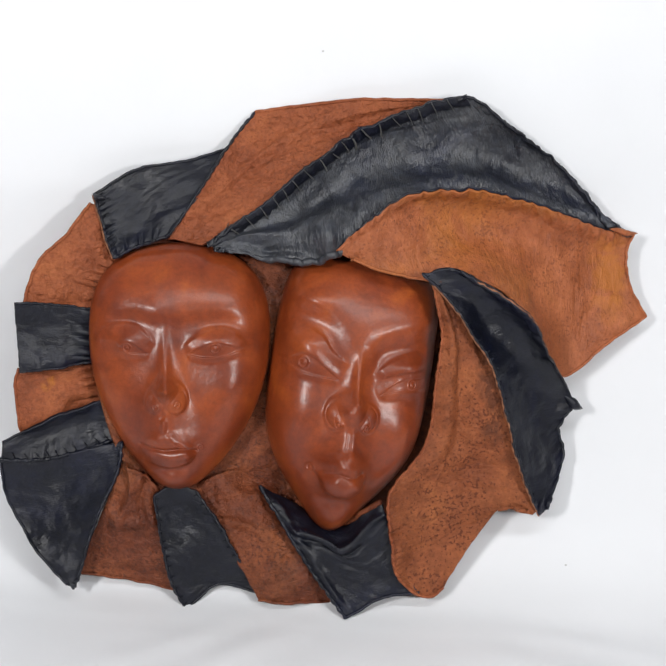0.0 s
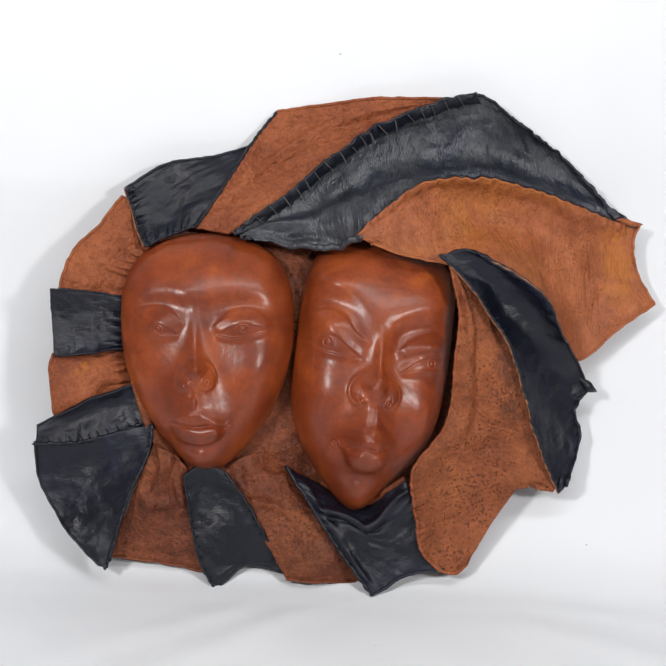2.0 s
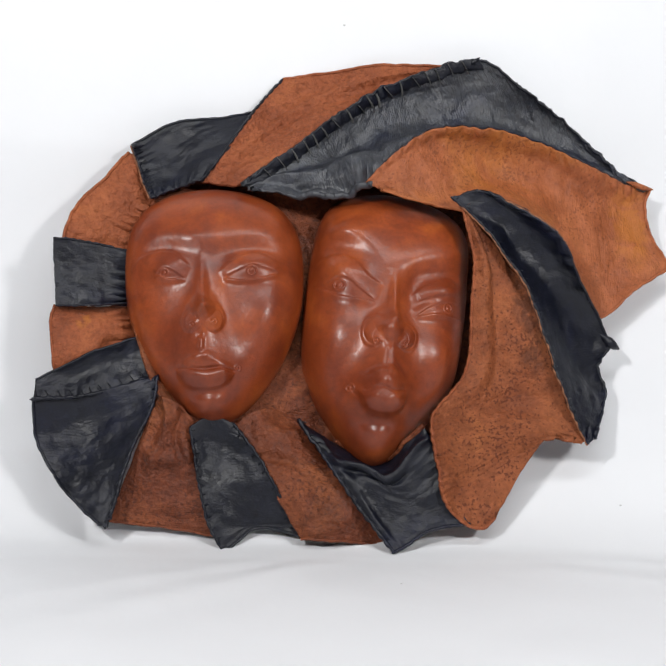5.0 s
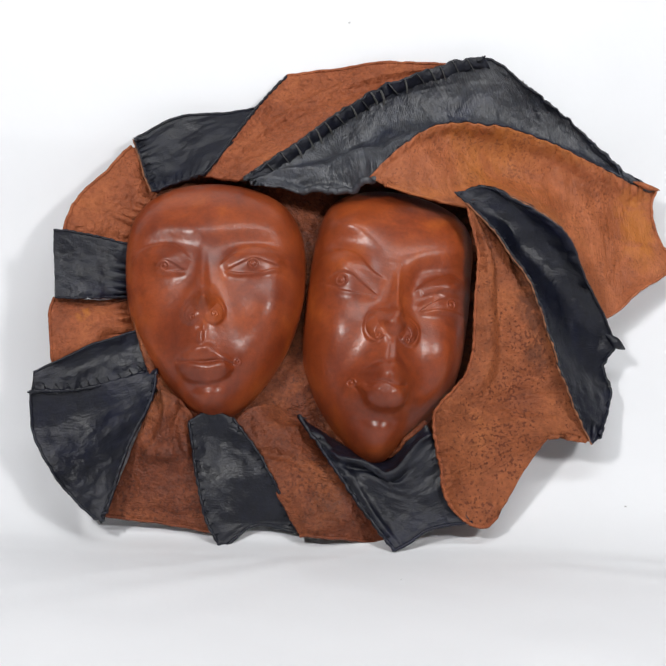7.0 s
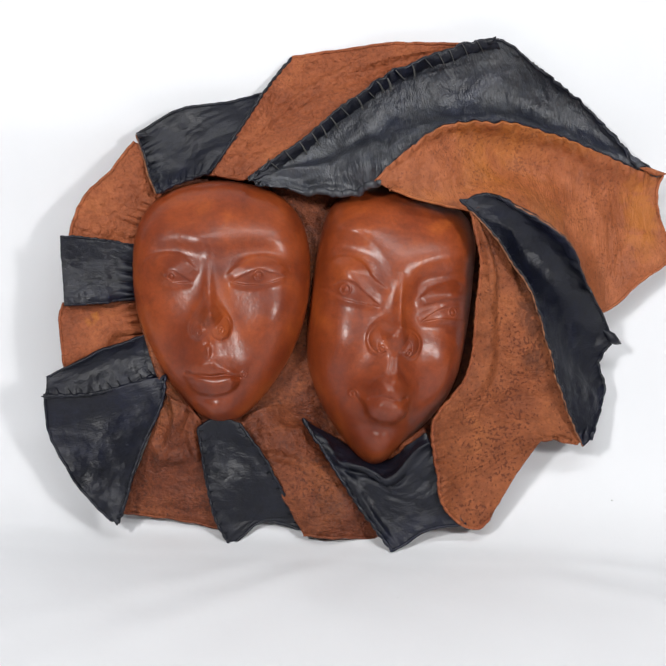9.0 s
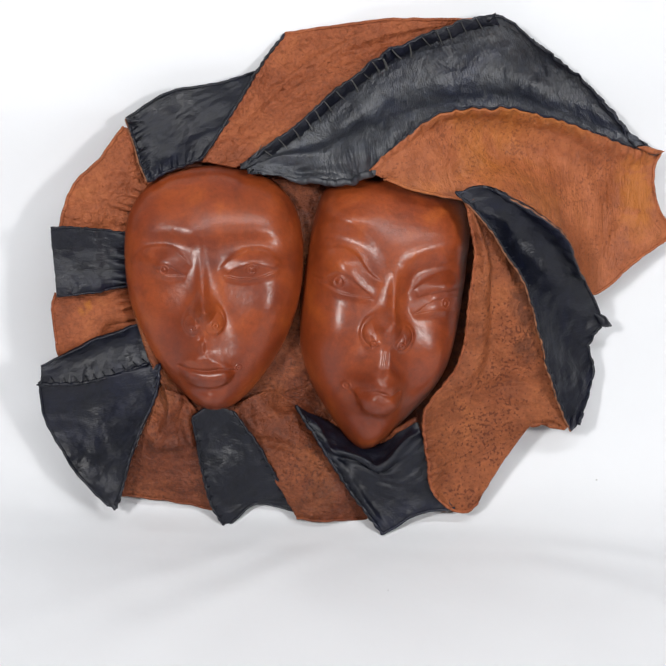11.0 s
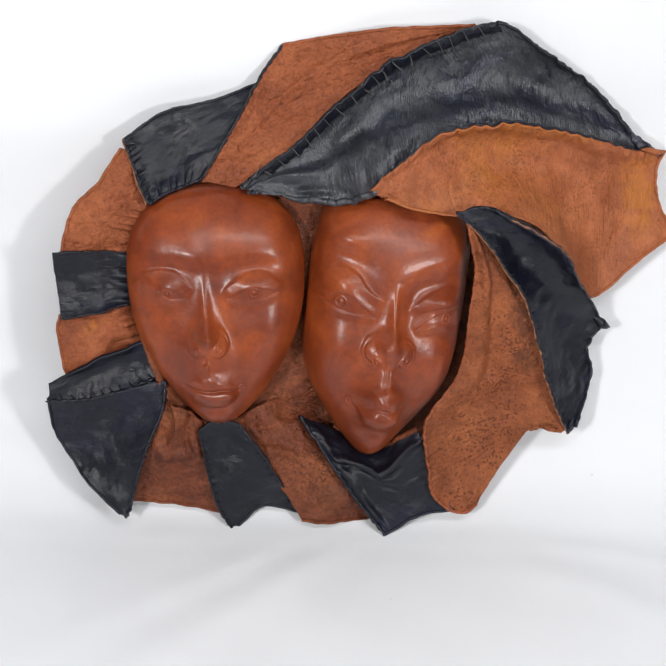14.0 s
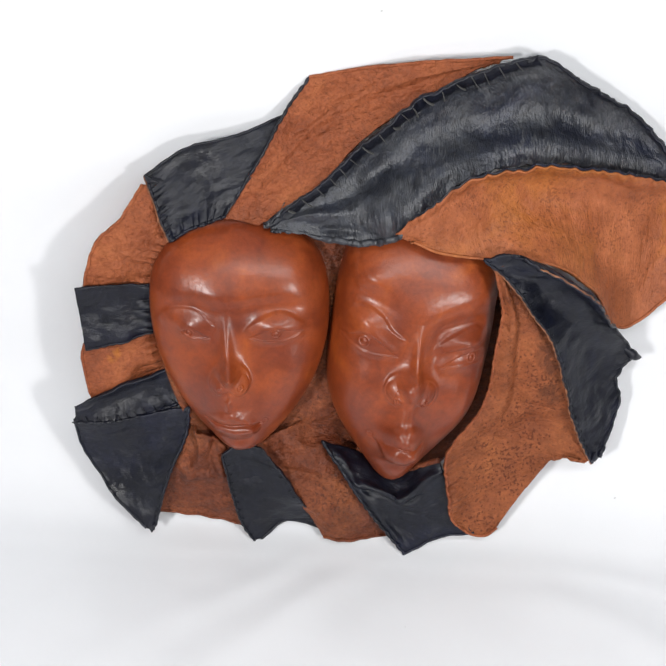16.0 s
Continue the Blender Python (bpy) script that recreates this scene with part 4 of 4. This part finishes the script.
roll("stitched_edge", e["b0"][0], 0.0015, BLACK, black_e, beat=0.007, depth=0.5)
stitches(e["b0"][0], e["b0"][1], inner(e, "b0", "b1"), 0.009, 0.0042, black_e)
roll("rolled_edge", e["b1"][0], 0.0013, BLACK, black_e)
turned = (e["grid"][0][:, ::-1], e["grid"][1][:, ::-1])
hem_strip(turned, list(range(4, 46)), 0.009, 0.0014, 0.009, BLACK, black_e, "turned-over hem of black leather")
roll("raw_edge", (e["b1"][0] + np.array([0.0, -0.0006, 0.0012]))[8:52], 0.0008, TAN_EDGE, black_e, "pale raw edge of the hem", beat=0.009, depth=0.6)
roll("raw_edge", (e["b0"][0] + np.array([-0.0008, 0.0, -0.0010]))[8:], 0.0009, TAN_EDGE, black_e, "pale raw edge", beat=0.009, depth=0.5)
tan_b, e = hide("tan_band", TAN_TOP, TAN, sculpture, "tan leather band folded over the crown", 13, na=90,
                creases=[([(0.12, 0.8), (0.2, 0.65), (0.36, 0.45), (0.6, 0.3)], 0.010, 0.0030), ([(0.26, 0.8), (0.36, 0.62), (0.5, 0.45)], 0.008, -0.0016), ([(0.72, 0.2), (0.85, 0.4), (0.9, 0.7)], 0.006, 0.002)])
roll("stitched_edge", e["b0"][0], 0.0015, BLACK, tan_b, "black stitched edging", beat=0.007, depth=0.5)
roll("rolled_edge", e["a0"][0], 0.0013, TAN, tan_b)
black_a, e = hide("black_band", DARK_UPPER_LEFT, BLACK, sculpture, "black leather band with pleated lower edge", 14, wrinkle=1.4, pleats=[("a1", 0.011, 0.0025), ("b0", 0.008, 0.0015)])
roll("stitched_edge", e["b0"][0], 0.0014, BLACK, black_a, beat=0.006, depth=0.4)
roll("raw_edge", e["b0"][0] + np.array([-0.0014, 0.0, -0.0004]), 0.0008, TAN_EDGE, black_a, "pale raw edge", beat=0.008, depth=0.5)
stitches(e["b0"][0], e["b0"][1], inner(e, "b0", "b1"), 0.008, 0.008, black_a)
roll("rolled_edge", e["a0"][0], 0.0012, BLACK, black_a)
roll("rolled_edge", e["a1"][0], 0.0017, BLACK, black_a, beat=0.009, depth=0.5)
black_c, e = hide("black_band", DARK_TOP, WORN_SHEEN, sculpture, "wide arched black leather band with a stitched hem", 15, na=240, nb=110, wrinkle=1.2, ragged=0.0022, pleats=[("b0", 0.0125, 0.0008, 0.56), ("b1", 0.011, 0.0017, 0.34)], hems=[("b0", 0.0105, 0.0004, 0.58)],
                  creases=[([(0.06, 0.5), (0.13, 0.66), (0.2, 0.72), (0.26, 0.86)], 0.007, 0.0065), ([(0.13, 0.93), (0.19, 0.90), (0.25, 0.93)], 0.009, 0.0060), ([(0.1, 0.86), (0.16, 0.9), (0.22, 0.98)], 0.004, -0.005), ([(0.2, 0.5), (0.27, 0.6), (0.31, 0.75)], 0.006, -0.004)])
hem = slice(0, 139)
roll("stitched_edge", e["b0"][0][hem], 0.0014, BLACK, black_c, beat=0.0125, depth=0.3)
hem_strip(e["grid"], list(range(0, 139)), 0.0105, 0.0014, 0.0125, BLACK, black_c, "dark folded hem of black leather")
stitches(e["b0"][0][hem] + 0.0013 * e["b0"][1][hem], e["b0"][1][hem], (e["grid"][0][:, 9] - e["b0"][0])[hem], 0.0125, 0.0125, black_c, slant=0.12, mat=THREAD, inset=0.47)
roll("rolled_edge", e["b1"][0][14:78], 0.0032, WORN_SHEEN, black_c, beat=0.011, depth=0.25, taper=0.02)
roll("rolled_edge", e["b0"][0][138:], 0.0013, BLACK, black_c)
tan_d, e = hide("tan_band", TAN_RIGHT, OCHRE, sculpture, "sweeping tan leather band with orange stains", 16, na=170, nb=80, pleats=[("b0", 0.0120, 0.0026)],
                creases=[([(0.62, 0.30), (0.68, 0.36), (0.72, 0.46)], 0.007, 0.0016), ([(0.30, 0.75), (0.42, 0.62), (0.52, 0.60)], 0.009, -0.0022), ([(0.84, 0.55), (0.90, 0.62)], 0.004, 0.0014)])
roll("stitched_edge", e["b0"][0] - 0.0008 * e["b0"][1], 0.0010, OCHRE, tan_d, beat=0.0120, depth=0.3)
roll("lining_edge", e["b0"][0][12:] - 0.0016 * e["b0"][1][12:] + np.array([0.0, 0.0, 0.0013]), 0.0011, BLACK, tan_d, "thin black lining edge", beat=0.0120, depth=0.3)
roll("rolled_edge", e["a1"][0], 0.0013, OCHRE, tan_d)
roll("rolled_edge", e["b1"][0], 0.0013, OCHRE, tan_d)


# ---- curled points where two hems meet ----
def tip(start, end, radius, mat, parent):
    a, b = np.array(start) / 1000, np.array(end) / 1000
    bend = (a + b) / 2 + np.array([0.0, -0.0015, -0.001])
    roll("curled_tip", spline([a - (b - a) * 0.35, a, bend, b], 24), radius, mat, parent, taper=0.010, step=0.0008)


tip((187, -21, 152), (200, -20, 143), 0.0042, BLACK, black_e)
tip((228, 28, 279), (248, 34, 275), 0.0024, OCHRE, tan_d)
tip((88, 45, 376), (97, 44, 381), 0.0030, BLACK, black_c)
tip((-180, 26, 298), (-188, 33, 299), 0.0026, BLACK, black_a)
tip((158, -70, 86), (157, -68, 75), 0.0026, BLACK, black_e)
tip((-250, -18, 104), (-260, -19, 102), 0.0024, BLACK, flap)


# ---- dust on the sheet ----
def speck(x, z, size, seed, y=None):
    if y is None:
        y = float(np.interp(z, PROFILE[90:, 1], PROFILE[90:, 0])) + sheet_skew(z) * x
    bm = bmesh.new()
    bmesh.ops.create_icosphere(bm, subdivisions=2, radius=1.0)
    for v in bm.verts:
        v.co *= 1 + 0.35 * fbm(v.co * 2, seed, 2)
    bm.transform(Matrix.Diagonal((size, size * 0.35, size * 0.7, 1)))
    me = bpy.data.meshes.new("dust_speck")
    bm.to_mesh(me)
    bm.free()
    me.materials.append(SPECK)
    ob = tagged(new("dust_speck", me), "tiny grey dust speck stuck on the white sheet", "dust", group="dust specks on the sheet")
    ob.location = (x, y - size * 0.2, z)
    return ob


speck(-0.014, 0.407, 0.0011, 3)
speck(0.186, 0.026, 0.0010, 5)
speck(-0.004, -0.0062, 0.0008, 7, -0.158)
